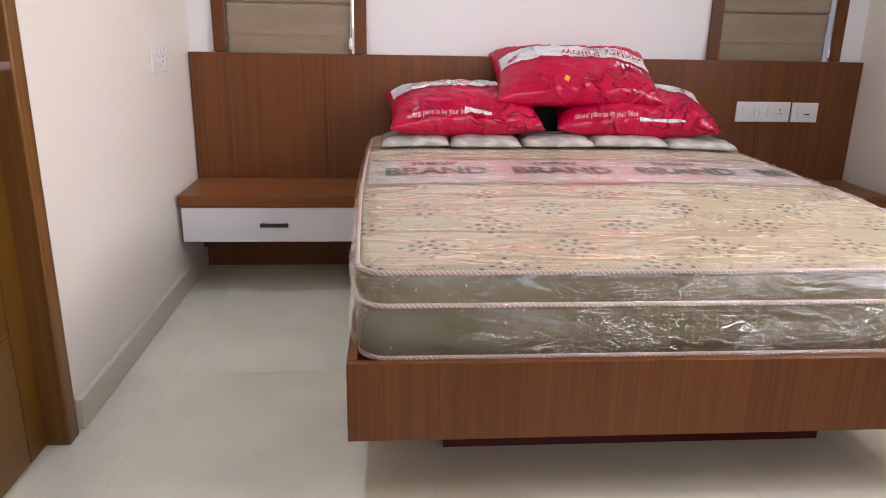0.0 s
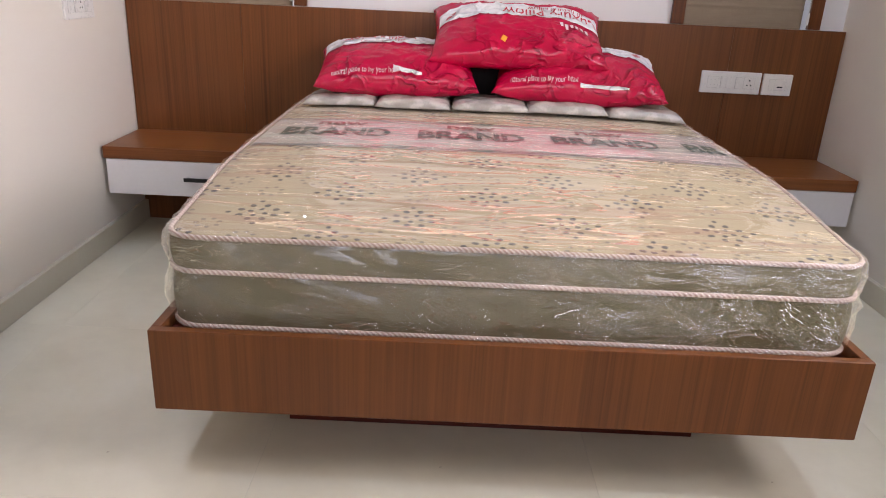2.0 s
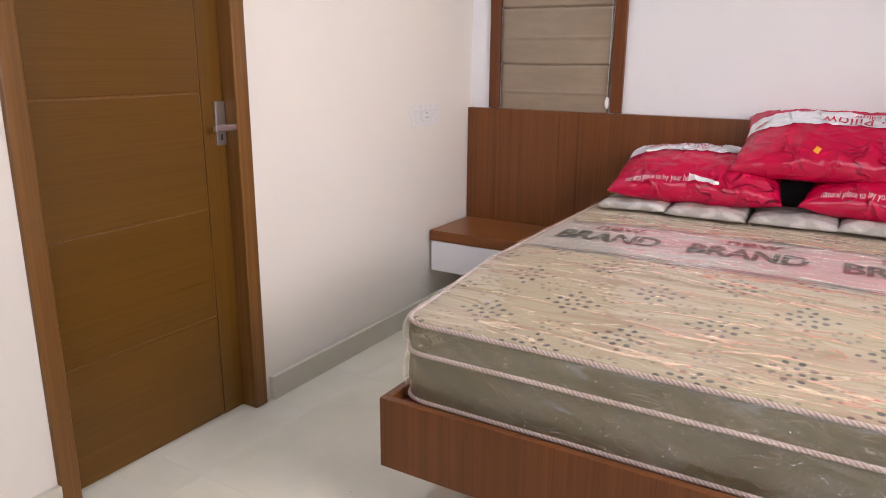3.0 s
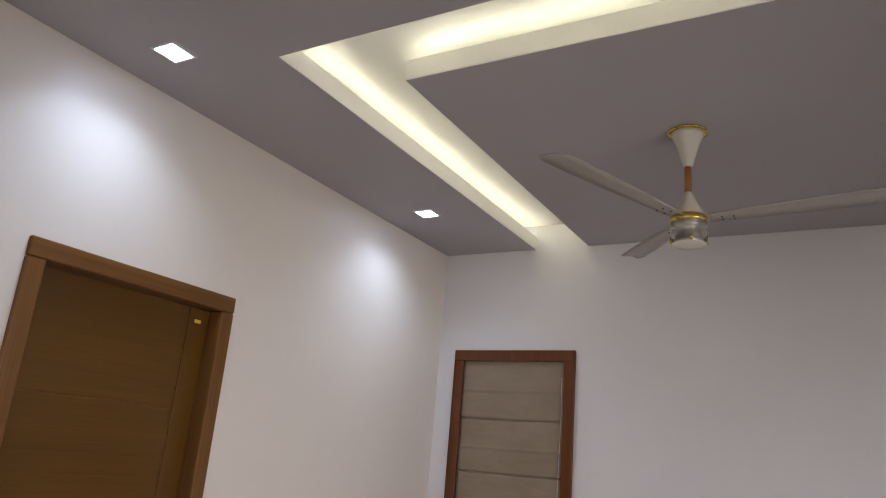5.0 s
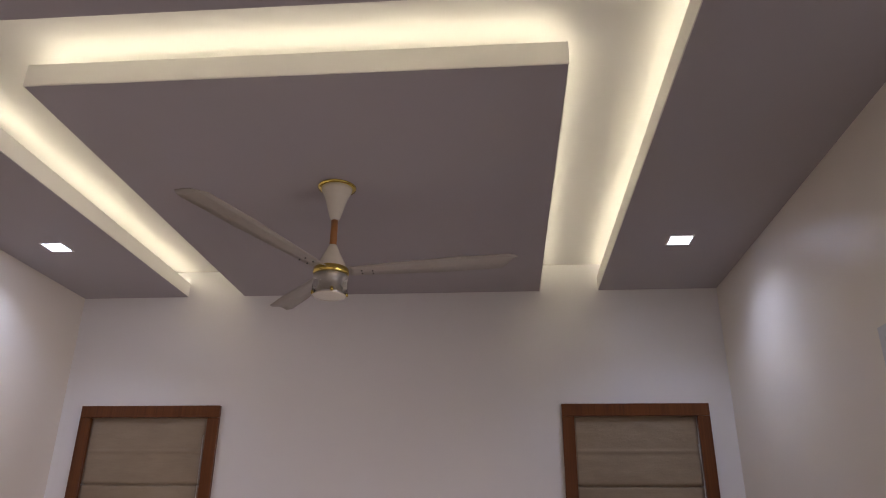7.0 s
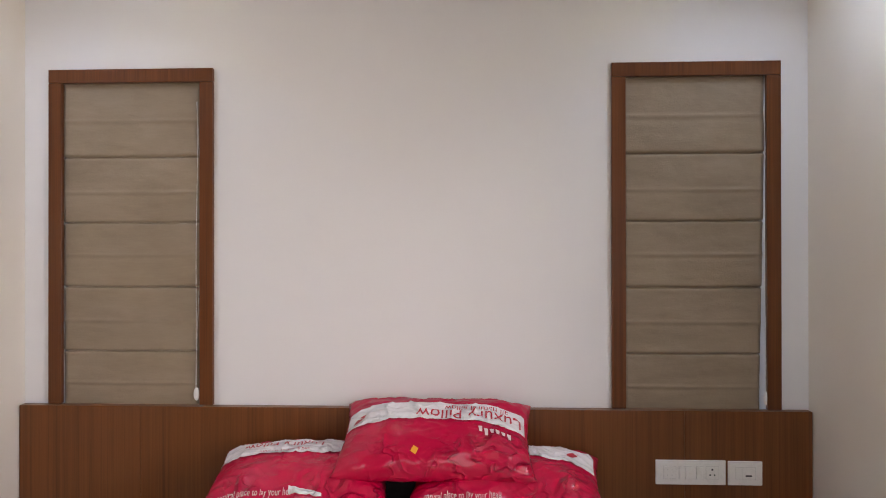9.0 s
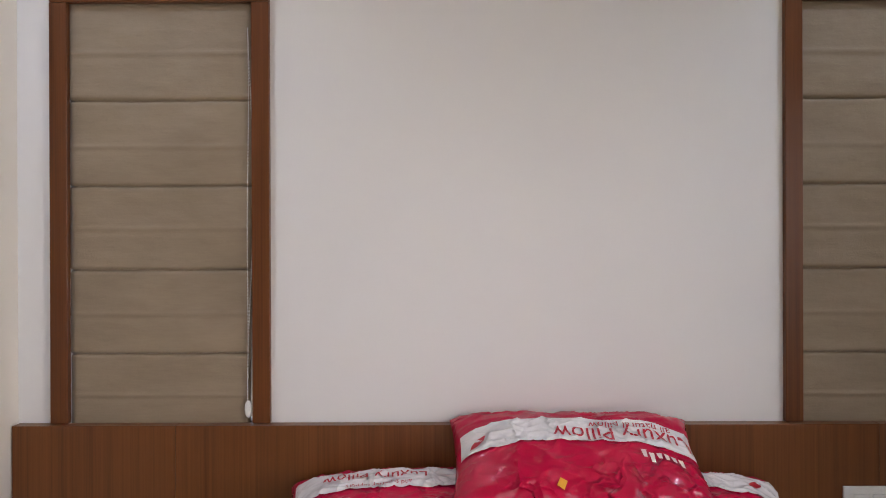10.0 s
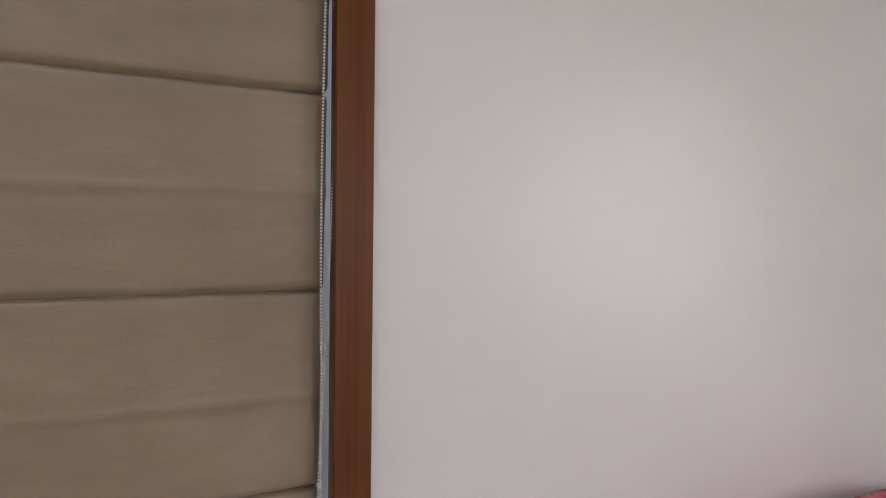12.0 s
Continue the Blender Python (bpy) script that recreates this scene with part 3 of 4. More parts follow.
def roman_blind(x0, x1, lean, sway):
    """Five flat folds with a stitched seam under each and a soft crease at mid-height; the foot hangs a little askew."""
    z_top = Z_WIN - CASING + 0.008
    seams = [z_top, 1.947, 1.687, 1.432, 1.177, 0.945]
    ob = thing("roman_blind", ((x0 + x1) / 2, 0.01, 0.945), "closed taupe cloth roman blind with flat folds", "blind", "roman blinds")
    for k, (hi, lo) in enumerate(zip(seams, seams[1:])):
        bm = bmesh.new()
        nx, nz = 36, 48
        rows = []
        for side in (0, 1):
            grid = []
            for j in range(nz + 1):
                s = j / nz
                z = hi + (lo - hi) * s
                drop = (z_top - z) / (z_top - 0.945)
                left, right = x0 + 0.004 * drop + lean * drop, x1 - sway * max(0.0, drop - 0.25) / 0.75
                bulge = 0.006 + 0.004 * s * s - 0.016 * max(0.0, (s - 0.965) / 0.035) ** 2 - 0.011 * max(0.0, (0.025 - s) / 0.025)
                crease = 0.0042 * math.exp(-(((s - 0.52 - 0.02 * math.sin(k * 2.1)) / 0.022) ** 2)) - 0.0010 * math.exp(-(((s - 0.575 - 0.02 * math.sin(k * 2.1)) / 0.03) ** 2))
                row = []
                for i in range(nx + 1):
                    u = i / nx
                    ripple = 0.0028 * noise.noise(Vector((u * 2.2 + k * 7, s * 3.0, x0 * 3))) + 0.0012 * noise.noise(Vector((u * 7 + k, s * 9.0, 4 + x0)))
                    sag = 0.002 * math.sin(u * math.pi) * s
                    y = 0.010 - bulge - crease * (0.7 + 0.6 * noise.noise(Vector((u * 3, k, x0)))) - ripple
                    row.append(bm.verts.new((left + (right - left) * u, y if side == 0 else 0.019, z - sag)))
                grid.append(row)
            rows.append(grid)
        front, back = rows
        for grid in rows:
            for j in range(nz):
                for i in range(nx):
                    bm.faces.new((grid[j][i], grid[j][i + 1], grid[j + 1][i + 1], grid[j + 1][i]))
        for j in range(nz):
            for i in (0, nx):
                bm.faces.new((front[j][i], front[j + 1][i], back[j + 1][i], back[j][i]))
        bmesh.ops.recalc_face_normals(bm, faces=bm.faces)
        part("fold", bm, M_BLIND, ob, smooth=True)
    return ob


def blind_chain(x, z_top, z_low, drift):
    """A looped bead chain with a white weight."""
    ob = thing("blind_chain", (x, -0.012, z_low), "white beaded pull chain with an oval weight beside the blind", "blind chain", "blind chains")
    for name, dx in (("front_strand", 0.0), ("back_strand", 0.014)):
        bm = bmesh.new()
        count = int((z_top - z_low) / 0.0043)
        for i in range(count):
            s = i / count
            z = z_top - s * (z_top - z_low)
            c = Vector((x + dx * math.sin(math.pi * min(1, s * 1.1)) - drift * s * s + 0.002 * math.sin(s * 9 + dx * 300), -0.012 + dx * 0.3, z))
            bmesh.ops.create_icosphere(bm, subdivisions=1, radius=0.0019, matrix=Matrix.Translation(c))
        part(name, bm, M_BEAD, ob, smooth=True)
    bm = bmesh.new()
    bmesh.ops.create_uvsphere(bm, u_segments=16, v_segments=10, radius=1.0)
    bmesh.ops.transform(bm, matrix=Matrix.Translation((x - drift + 0.004, -0.012, z_low - 0.018)) @ Matrix.Diagonal((0.012, 0.006, 0.026, 1)), verts=bm.verts)
    part("weight", bm, M_BEAD, ob, "white oval plastic weight", smooth=True)


roman_blind(0.1535, 0.7155, 0.004, 0.014)
roman_blind(2.366, 2.897, 0.000, 0.022)
blind_chain(0.704, 2.16, 1.03, 0.006)
blind_chain(2.893, 2.12, 1.03, -0.002)


def side_window():
    y0, y1, z0, z1 = SIDE_WINDOW
    ob = thing("window_3", (W, (y0 + y1) / 2, z0), "side window with a pale grey frame and bright sky beyond", "window", kind="structure")
    part("outer_frame", slab("x", W - 0.006, W + 0.09, (y0, y1), (z0, z1), [(y0 + 0.03, y1 - 0.03, z0 + 0.03, z1 - 0.03)]), M_UPVC, ob)
    part("mullion", box(W + 0.02, W + 0.07, (y0 + y1) / 2 - 0.025, (y0 + y1) / 2 + 0.025, z0 + 0.03, z1 - 0.03, 0.003), M_UPVC, ob)
    for a, b in ((y0 + 0.03, (y0 + y1) / 2 - 0.025), ((y0 + y1) / 2 + 0.025, y1 - 0.03)):
        pane = part("pane", box(W + 0.04, W + 0.045, a, b, z0 + 0.03, z1 - 0.03), M_GLASS, ob)
        pane.visible_shadow = False
    blind = thing("raised_blind", (W + 0.012, (y0 + y1) / 2, z1 - 0.11), "raised taupe roman blind gathered at the window head", "blind")
    for k in range(3):
        part("fold", box(W + 0.006 + 0.003 * k, W + 0.016 + 0.003 * k, y0 + 0.034, y1 - 0.034, z1 - 0.07 - 0.02 * k, z1 - 0.031 - 0.004 * k, 0.003), M_BLIND, blind)


side_window()


# Unseen window, added behind the walk to carry the fill lamp.
def added_rear_window():
    x0, x1, z0, z1 = ADDED_REAR_WINDOW
    ob = thing("window_4", ((x0 + x1) / 2, SOUTH, z0), "unseen wide window with a pale grey frame, added for fill light", "window", kind="structure")
    part("outer_frame", slab("y", SOUTH - 0.10, SOUTH - 0.03, (x0, x1), (z0, z1), [(x0 + 0.05, (x0 + x1) / 2 - 0.03, z0 + 0.05, z1 - 0.05), ((x0 + x1) / 2 + 0.03, x1 - 0.05, z0 + 0.05, z1 - 0.05)]), M_UPVC, ob)
    for a, b in ((x0 + 0.05, (x0 + x1) / 2 - 0.03), ((x0 + x1) / 2 + 0.03, x1 - 0.05)):
        pane = part("pane", box(a, b, SOUTH - 0.068, SOUTH - 0.063, z0 + 0.05, z1 - 0.05), M_GLASS, ob)
        pane.visible_shadow = False


added_rear_window()


# ---- door ----
def door():
    frame_ob = thing("door_frame", (0, (DOOR_Y0 + DOOR_Y1) / 2, 0), "golden brown wooden door frame set in the wall", "door frame", kind="structure")
    for a, b in ((DOOR_Y0, DOOR_Y0 + 0.057), (DOOR_Y1 - 0.057, DOOR_Y1)):
        part("jamb", box(-0.12, 0.014, a, b, 0.0, DOOR_Z - 0.058, 0.007, 3), M_FRAME_Z, frame_ob)
    part("head", box(-0.12, 0.014, DOOR_Y0, DOOR_Y1, DOOR_Z - 0.057, DOOR_Z, 0.007, 3), M_FRAME_Y, frame_ob)
    y0, y1 = DOOR_Y0 + 0.058, DOOR_Y1 - 0.058
    face, z_top = -0.046, DOOR_Z - 0.059
    ob = thing("door_1", (face, (y0 + y1) / 2, 0.005), "closed golden brown veneered door with grooved panels", "door", kind="structure")
    part("core", box(face - 0.030, face - 0.005, y0, y1, 0.005, z_top), M_FRAME_Z, ob)
    groove = -1.660
    levels = [0.005, 0.366, 0.731, 1.097, 1.460, 1.818, z_top]
    for lo, hi in zip(levels, levels[1:]):
        part("panel", box(face - 0.0055, face, y0 + 0.001, groove - 0.0025, lo + 0.003, hi - 0.003, 0.0015, 1), M_DOOR_Y, ob)
    part("stile", box(face - 0.0055, face, groove + 0.0025, y1 - 0.001, 0.006, z_top - 0.001, 0.0015, 1), M_DOOR_Z, ob)
    part("sticker", box(face, face + 0.001, -1.632, -1.604, 2.115, 2.127), M_YELLOW, ob, "small yellow label")
    plate = part("handle_plate", box(face, face + 0.008, -1.612, -1.572, 0.930, 1.068, 0.002), M_NICKEL, ob, "satin nickel handle plate")
    bm = box(face + 0.008, face + 0.045, -1.600, -1.584, 0.980, 0.996, 0.003)
    box(face + 0.040, face + 0.054, -1.655, -1.530, 0.978, 0.998, 0.004, bm=bm)
    part("lever", bm, M_NICKEL, plate, "satin nickel lever")
    part("keyhole", box(face + 0.008, face + 0.0086, -1.596, -1.588, 0.945, 0.965), M_DARK_HOLE, plate)


door()


# ---- headboard, bed, night tables ----
def headboard():
    ob = thing("headboard", (W / 2, HB_Y, 0), "wall-wide red-brown laminate headboard panel", "headboard")
    cuts = [0.004, 0.492, 1.53, 2.585, W - 0.004]
    for a, b in zip(cuts, cuts[1:]):
        part("panel", box(a + 0.0004, b - 0.0004, HB_Y, -0.0005, 0.0, HB_TOP, 0.0012, 1), M_WOOD_Z, ob)


def bed():
    x0, x1, y0, z0, z1 = 0.770, 2.325, -1.868, 0.178, 0.372
    y1 = HB_Y - 0.001
    ob = thing("bed_frame", ((x0 + x1) / 2, (y0 + y1) / 2, 0), "floating red-brown laminate double bed frame on a recessed plinth", "bed frame")
    part("footboard", box(x0, x1, y0, y0 + 0.022, z0, z1, 0.0012, 1), M_WOOD_Z, ob)
    for a, b in ((x0, x0 + 0.022), (x1 - 0.022, x1)):
        part("side_rail", box(a, b, y0 + 0.0225, y1, z0, z1, 0.0012, 1), M_WOOD_Z, ob)
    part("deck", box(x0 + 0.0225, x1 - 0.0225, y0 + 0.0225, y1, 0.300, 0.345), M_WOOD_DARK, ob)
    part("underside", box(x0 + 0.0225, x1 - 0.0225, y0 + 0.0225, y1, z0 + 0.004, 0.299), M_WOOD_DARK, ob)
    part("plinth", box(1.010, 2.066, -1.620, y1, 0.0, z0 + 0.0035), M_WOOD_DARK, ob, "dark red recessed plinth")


def night_table(x0, x1, handle):
    y0, y1 = -0.412, HB_Y - 0.001
    ob = thing("night_table", ((x0 + x1) / 2, y1, 0.223), "wall-hung night table with wooden top and white drawer", "night table", "night tables beside the bed")
    part("top", box(x0, x1, y0, y1, 0.370, 0.418, 0.0012, 1), M_WOOD_X, ob, "red-brown laminate top")
    part("body", box(x0 + 0.012, x1 - 0.004, y0 + 0.022, y1, 0.227, 0.3695), M_WHITE_LAM, ob)
    front = part("drawer", box(x0 + 0.008, x1 - 0.003, y0 + 0.003, y0 + 0.0215, 0.223, 0.3675, 0.0012, 1), M_WHITE_LAM, ob, "white laminate drawer front")
    bm = box(handle, handle + 0.116, y0 - 0.021, y0 - 0.013, 0.290, 0.306, 0.002)
    for a in (handle + 0.008, handle + 0.098):
        box(a, a + 0.010, y0 - 0.014, y0 + 0.003, 0.293, 0.303, bm=bm)
    part("handle", bm, M_BLACK, front, "black bar handle")


headboard()
bed()
night_table(0.012, 0.769, 0.336)
night_table(2.326, W - 0.012, 2.64)

# ---- mattress in its film ----
MX0, MX1, MY0, MY1, MZ0 = 0.795, 2.306, -1.806, -0.062, 0.3455


def mattress_top(x, y):
    """Height of the quilted top: low at the foot edge, fuller further up."""
    s = min(1.0, max(0.0, (y - MY0) / 0.62))
    u = (x - MX0) / (MX1 - MX0)
    return 0.566 + 0.036 * s * s * (3 - 2 * s) + 0.010 * max(0.0, (y + 1.0)) + 0.012 * (1 - (2 * u - 1) ** 4) * s


def outline(count, grow, radius=0.07):
    """Points round the mattress, with the outward way at each; its long sides bulge a little."""
    x0, x1, y0, y1, r = MX0 - grow, MX1 + grow, MY0 - grow, MY1 + min(grow, 0.006), radius
    pts = []
    spans = [((x0 + r, y0), (x1 - r, y0), (0, -1)), ((x1, y0 + r), (x1, y1 - r), (1, 0)), ((x1 - r, y1), (x0 + r, y1), (0, 1)), ((x0, y1 - r), (x0, y0 + r), (-1, 0))]
    mids = [(x1 - r, y0 + r), (x1 - r, y1 - r), (x0 + r, y1 - r), (x0 + r, y0 + r)]
    total = 2 * (x1 - x0 + y1 - y0)
    for k, ((ax, ay), (bx, by), way) in enumerate(spans):
        m = max(4, int(count * (abs(bx - ax) + abs(by - ay)) / total))
        for i in range(m):
            s = i / m
            x, y = ax + (bx - ax) * s, ay + (by - ay) * s
            if way[0]:
                x += way[0] * 0.014 * math.sin(math.pi * min(1, max(0, (y - y0) / (y1 - y0))))
            pts.append((x, y, *way))
        corner = max(6, count // 40)
        start = math.atan2(way[1], way[0])
        for i in range(corner):
            a = start + math.pi / 2 * i / corner
            pts.append((mids[k][0] + r * math.cos(a), mids[k][1] + r * math.sin(a), math.cos(a), math.sin(a)))
    return pts


def shell(count, grow, profile, shrink, wrinkle=None, lift=0.0, closed=True):
    """Rings up the side (push out, share of the height), then inwards over the top."""
    bm = bmesh.new()
    base = outline(count, grow)
    cx, cy = (MX0 + MX1) / 2, (MY0 + MY1) / 2
    rings = []
    for push, share in profile:
        ring = []
        for x, y, nx, ny in base:
            top = mattress_top(x, y) + lift
            p = Vector((x + nx * push, y + ny * push, MZ0 + (top - MZ0) * share))
            if wrinkle:
                p += Vector((nx, ny, 0)) * wrinkle(p, True)
            ring.append(bm.verts.new(p))
        rings.append(ring)
    for s in shrink:
        ring = []
        for x, y, nx, ny in base:
            px, py = cx + (x - nx * 0.012 - cx) * s, cy + (y - ny * 0.012 - cy) * s
            p = Vector((px, py, mattress_top(px, py) + lift + 0.004))
            if wrinkle:
                p.z += wrinkle(p, False)
            ring.append(bm.verts.new(p))
        rings.append(ring)
    m = len(base)
    for a, b in zip(rings, rings[1:]):
        for i in range(m):
            j = (i + 1) % m
            bm.faces.new((a[i], a[j], b[j], b[i]))
    if closed:
        bm.faces.new(rings[-1])
    return bm


def side_bulge(steps):
    out = []
    for i in range(steps + 1):
        s = i / steps
        a = 0.64
        local = s / a if s <= a else (s - a) / (1 - a)
        out.append((0.007 * math.sin(math.pi * local) - (0.004 if i == steps else 0), s))
    return out


def crinkles(p, side):
    """Folds of the loose film: long ridges across the top, slanting ones down the sides."""
    if side:
        q = Vector((p.x * 1.6 - p.y * 1.6 - (p.z - 0.4) * 4.0, (p.z - 0.4) * 11.0 + (p.x - p.y) * 4.2, 3.0))
        a = 0.010
    else:
        q = Vector((p.x * 1.7 + p.y * 2.6, p.y * 10.0 - p.x * 1.6, 8.0))
        a = 0.0045
    ridge = 1 - min(1.0, abs(noise.noise(q)) * 2.2)
    small = 1 - min(1.0, abs(noise.noise(q * 2.3 + Vector((5, 1, 2)))) * 2.4)
    return a * ridge ** 4 + a * 0.28 * small ** 4


def mattress():
    ob = thing("mattress", ((MX0 + MX1) / 2, (MY0 + MY1) / 2, MZ0), "thick double mattress with flower-printed top and olive border", "mattress")
    part("border", shell(220, 0.0, side_bulge(16), [], closed=False), M_SIDE, ob, "olive beige cloth border", smooth=True)
    part("quilted_top", shell(220, 0.0, [(-0.006, 0.985), (-0.002, 1.0)], [1.0 - 0.05 * k for k in range(20)]), M_QUILT, ob, "cream ticking printed with dotted flowers", smooth=True)
    for share, push in ((0.06, 0.004), (0.645, 0.004), (0.995, 0.001)):
        pts = [(x + nx * push, y + ny * push, MZ0 + (mattress_top(x, y) - MZ0) * share) for x, y, nx, ny in outline(260, 0.0)]
        part("piping", tube(pts, 0.0062, 8, closed=True), M_PIPING, ob, "pale pink braided piping", smooth=True)


def film():
    up = [(0.002 + p, s) for p, s in side_bulge(26)]
    inward = [1.0 - 0.012 * k for k in range(82)]
    bm = shell(520, 0.006, up, inward, crinkles, 0.006)
    ob = solo("plastic_cover", bm, M_FILM, "clear creased plastic film wrapped over the mattress", "plastic cover", smooth=True)
    ob.visible_shadow = False

    def on_film(x, y, lift):
        return Vector((x, y, mattress_top(x, y) + 0.0045 + lift))

    y0, y1 = -1.110, -0.670
    bm = bmesh.new()
    nx, ny = 60, 14
    grid = [[bm.verts.new(on_film(MX0 + 0.004 + (MX1 - MX0 - 0.008) * i / nx, y0 + (y1 - y0) * j / ny, 0.0012)) for i in range(nx + 1)] for j in range(ny + 1)]
    for j in range(ny):
        for i in range(nx):
            bm.faces.new((grid[j][i], grid[j][i + 1], grid[j + 1][i + 1], grid[j + 1][i]))
    part("printed_band", bm, M_STRIP, ob, "pale pink printed band", smooth=True)
    for y in (y0 + 0.010, y0 + 0.026, y1 - 0.010, y1 - 0.024):
        bm = bmesh.new()
        a = [[bm.verts.new(on_film(MX0 + 0.004 + (MX1 - MX0 - 0.008) * i / nx, y + d, 0.0024)) for i in range(nx + 1)] for d in (0, 0.005)]
        for i in range(nx):
            bm.faces.new((a[0][i], a[0][i + 1], a[1][i + 1], a[1][i]))
        part("print_line", bm, M_STRIP_LINE, ob)
    for k in range(4):
        x = 0.850 + 0.440 * k
        text = "BRAND" if k < 3 else "BR"
        part("print_word", lettering(text, 0.175, lambda u, v: on_film(x + u * 0.60, -0.945 + v * 0.92, 0.0036), bold=0.006, fine=0.035), M_INK_GREEN, ob, "dark green printed word")
        if k < 3:
            part("print_word", lettering("new", 0.150, lambda u, v: on_film(x + 0.095 + u * 0.66, -0.792 + v * 0.78, 0.0036), bold=0.003, fine=0.035), M_INK_RED, ob, "brown-red printed word")


mattress()
film()


# ---- pillows in printed bags, grey packs ----
def pillow(centre, size, tilt, turn, seed, band, words, sticker=None, patches=(), leaf=None):
    """A stuffed pillow in a red bag: pinched corners, crown, creases; band is the white print across it."""
    sx, sy, sz = size
    m = Matrix.Translation(centre) @ Matrix.Rotation(radians(turn), 4, "Z") @ Matrix.Rotation(radians(tilt), 4, "X")

    def surface(u, v, top, lift=0.0):
        eu, ev = 1 - abs(u) ** 3.0, 1 - abs(v) ** 2.6
        thick = max(0.0, eu * ev) ** 0.52
        x, y = sx / 2 * u * (1 - 0.055 * (1 - v * v)), sy / 2 * v * (1 - 0.05 * (1 - u * u))
        rim = abs(u) ** 6 + abs(v) ** 6
        dent = 0.010 * noise.noise(Vector((u * 1.7 + seed, v * 1.7, 1.0))) + 0.006 * noise.noise(Vector((u * 5 + seed, v * 4, 2.0)))
        q = Vector((u * 4.2 + seed * 3, v * 5.5 + u * 1.5, 7.0))
        fold = 0.006 * (1 - min(1, abs(noise.noise(q)) * 2.2)) ** 4
        q2 = Vector((u * 9.0 + seed, v * 7.0 - u * 4.0, 3.0))
        fold += 0.0035 * (1 - min(1, abs(noise.noise(q2)) * 2.2)) ** 4 * (0.5 + noise.noise(Vector((u * 2, v * 2, seed))))
        z = (1 if top else -0.72) * (sz / 2) * thick + (dent + fold) * min(1, thick * 2.2) * (1 if top else 0.6)
        z += 0.010 * noise.noise(Vector((u * 6 + seed, v * 6, 5.0))) * min(1, rim)
        return m @ Vector((x, y, z + (lift if top else -lift)))

    ob = thing("pillow", (centre[0], centre[1], centre[2] - sz / 2), "new pillow sealed in a glossy red plastic bag", "pillow", "bagged pillows on the bed")
    n = 76
    bm = bmesh.new()
    grids = []
    for top in (True, False):
        grids.append([[bm.verts.new(surface(2 * i / n - 1, 2 * j / n - 1, top)) for i in range(n + 1)] for j in range(n + 1)])
    for g, flip in zip(grids, (False, True)):
        for j in range(n):
            for i in range(n):
                f = (g[j][i], g[j][i + 1], g[j + 1][i + 1], g[j + 1][i])
                bm.faces.new(tuple(reversed(f)) if flip else f)
    bmesh.ops.remove_doubles(bm, verts=bm.verts, dist=0.0008)
    part("bag", bm, M_RED, ob, smooth=True)
    bm = bmesh.new()
    rows = []
    for i in range(2 * n + 1):
        u = (i / n - 1) * 0.955
        lo, hi = band(u)
        rows.append([bm.verts.new(surface(u, lo + (hi - lo) * j / 24, True, 0.0038)) for j in range(25)])
    for a, b in zip(rows, rows[1:]):
        for j in range(24):
            bm.faces.new((a[j], b[j], b[j + 1], a[j + 1]))
    part("printed_band", bm, M_WHITE_PRINT, ob, "white printed band", smooth=True)
    for text, material, size_t, u0, v0, flip, squeeze in words:
        def place(x, y):
            s = -1 if flip else 1
            return surface(max(-0.98, min(0.98, u0 + s * x * 2 * squeeze / sx)), max(-0.98, min(0.98, v0 + s * y * 2 / sy)), True, 0.0062)
        if text:
            bm = lettering(text, size_t, place, fine=0.009)
        else:
            bm = bmesh.new()
            for k, (low, high) in enumerate(((0.0, 1.0), (0.0, 0.62), (0.0, 0.62), (0.0, 0.62), (0.0, 1.0), (-0.3, 0.62))):
                x0, x1 = size_t * 0.5 * k, size_t * (0.5 * k + 0.36)
                quad = [(x0, low), (x1, low), (x1 - size_t * 0.1, high), (x0 + size_t * 0.02, high)]
                bm.faces.new([bm.verts.new(place(x * 0.9, y * size_t * 0.6)) for x, y in quad])
        part("print_line", bm, material, ob, "printed lettering")
    for ua, ub, va, vb in patches:
        bm = bmesh.new()
        grid = [[bm.verts.new(surface(ua + (ub - ua) * i / 14, va + (vb - va) * j / 4 * (1 - 0.6 * (i / 14) ** 2), True, 0.0036)) for i in range(15)] for j in range(5)]
        for a, b in zip(grid, grid[1:]):
            for i in range(14):
                bm.faces.new((a[i], a[i + 1], b[i + 1], b[i]))
        part("printed_patch", bm, M_WHITE_PRINT, ob, "white printed patch", smooth=True)
    if leaf:
        u, v = leaf
        bm = bmesh.new()
        bm.faces.new([bm.verts.new(surface(u + 2 * du / sx, v + 2 * dv / sy, True, 0.0068)) for du, dv in ((-0.022, -0.018), (0.0, -0.016), (0.018, 0.0), (0.022, 0.02), (0.002, 0.014), (-0.016, 0.0))])
        part("leaf_mark", bm, M_PRINT_RED, ob, "red printed leaf shape")
    if sticker:
        u, v, half = sticker
        bm = bmesh.new()
        bm.faces.new([bm.verts.new(surface(u + du * half / sx * 2, v + dv * half / sy * 2, True, 0.004)) for du, dv in ((-1, -0.3), (0.3, -1), (1, 0.3), (-0.3, 1))])
        part("sticker", bm, M_ORANGE, ob, "small orange price sticker")
    return ob


def top_band(u):
    return -0.07 - 0.06 * abs(u + 0.1), 0.43 - 0.05 * u * u


def low_band(u):
    return 0.02 + 0.05 * u * u, 0.62


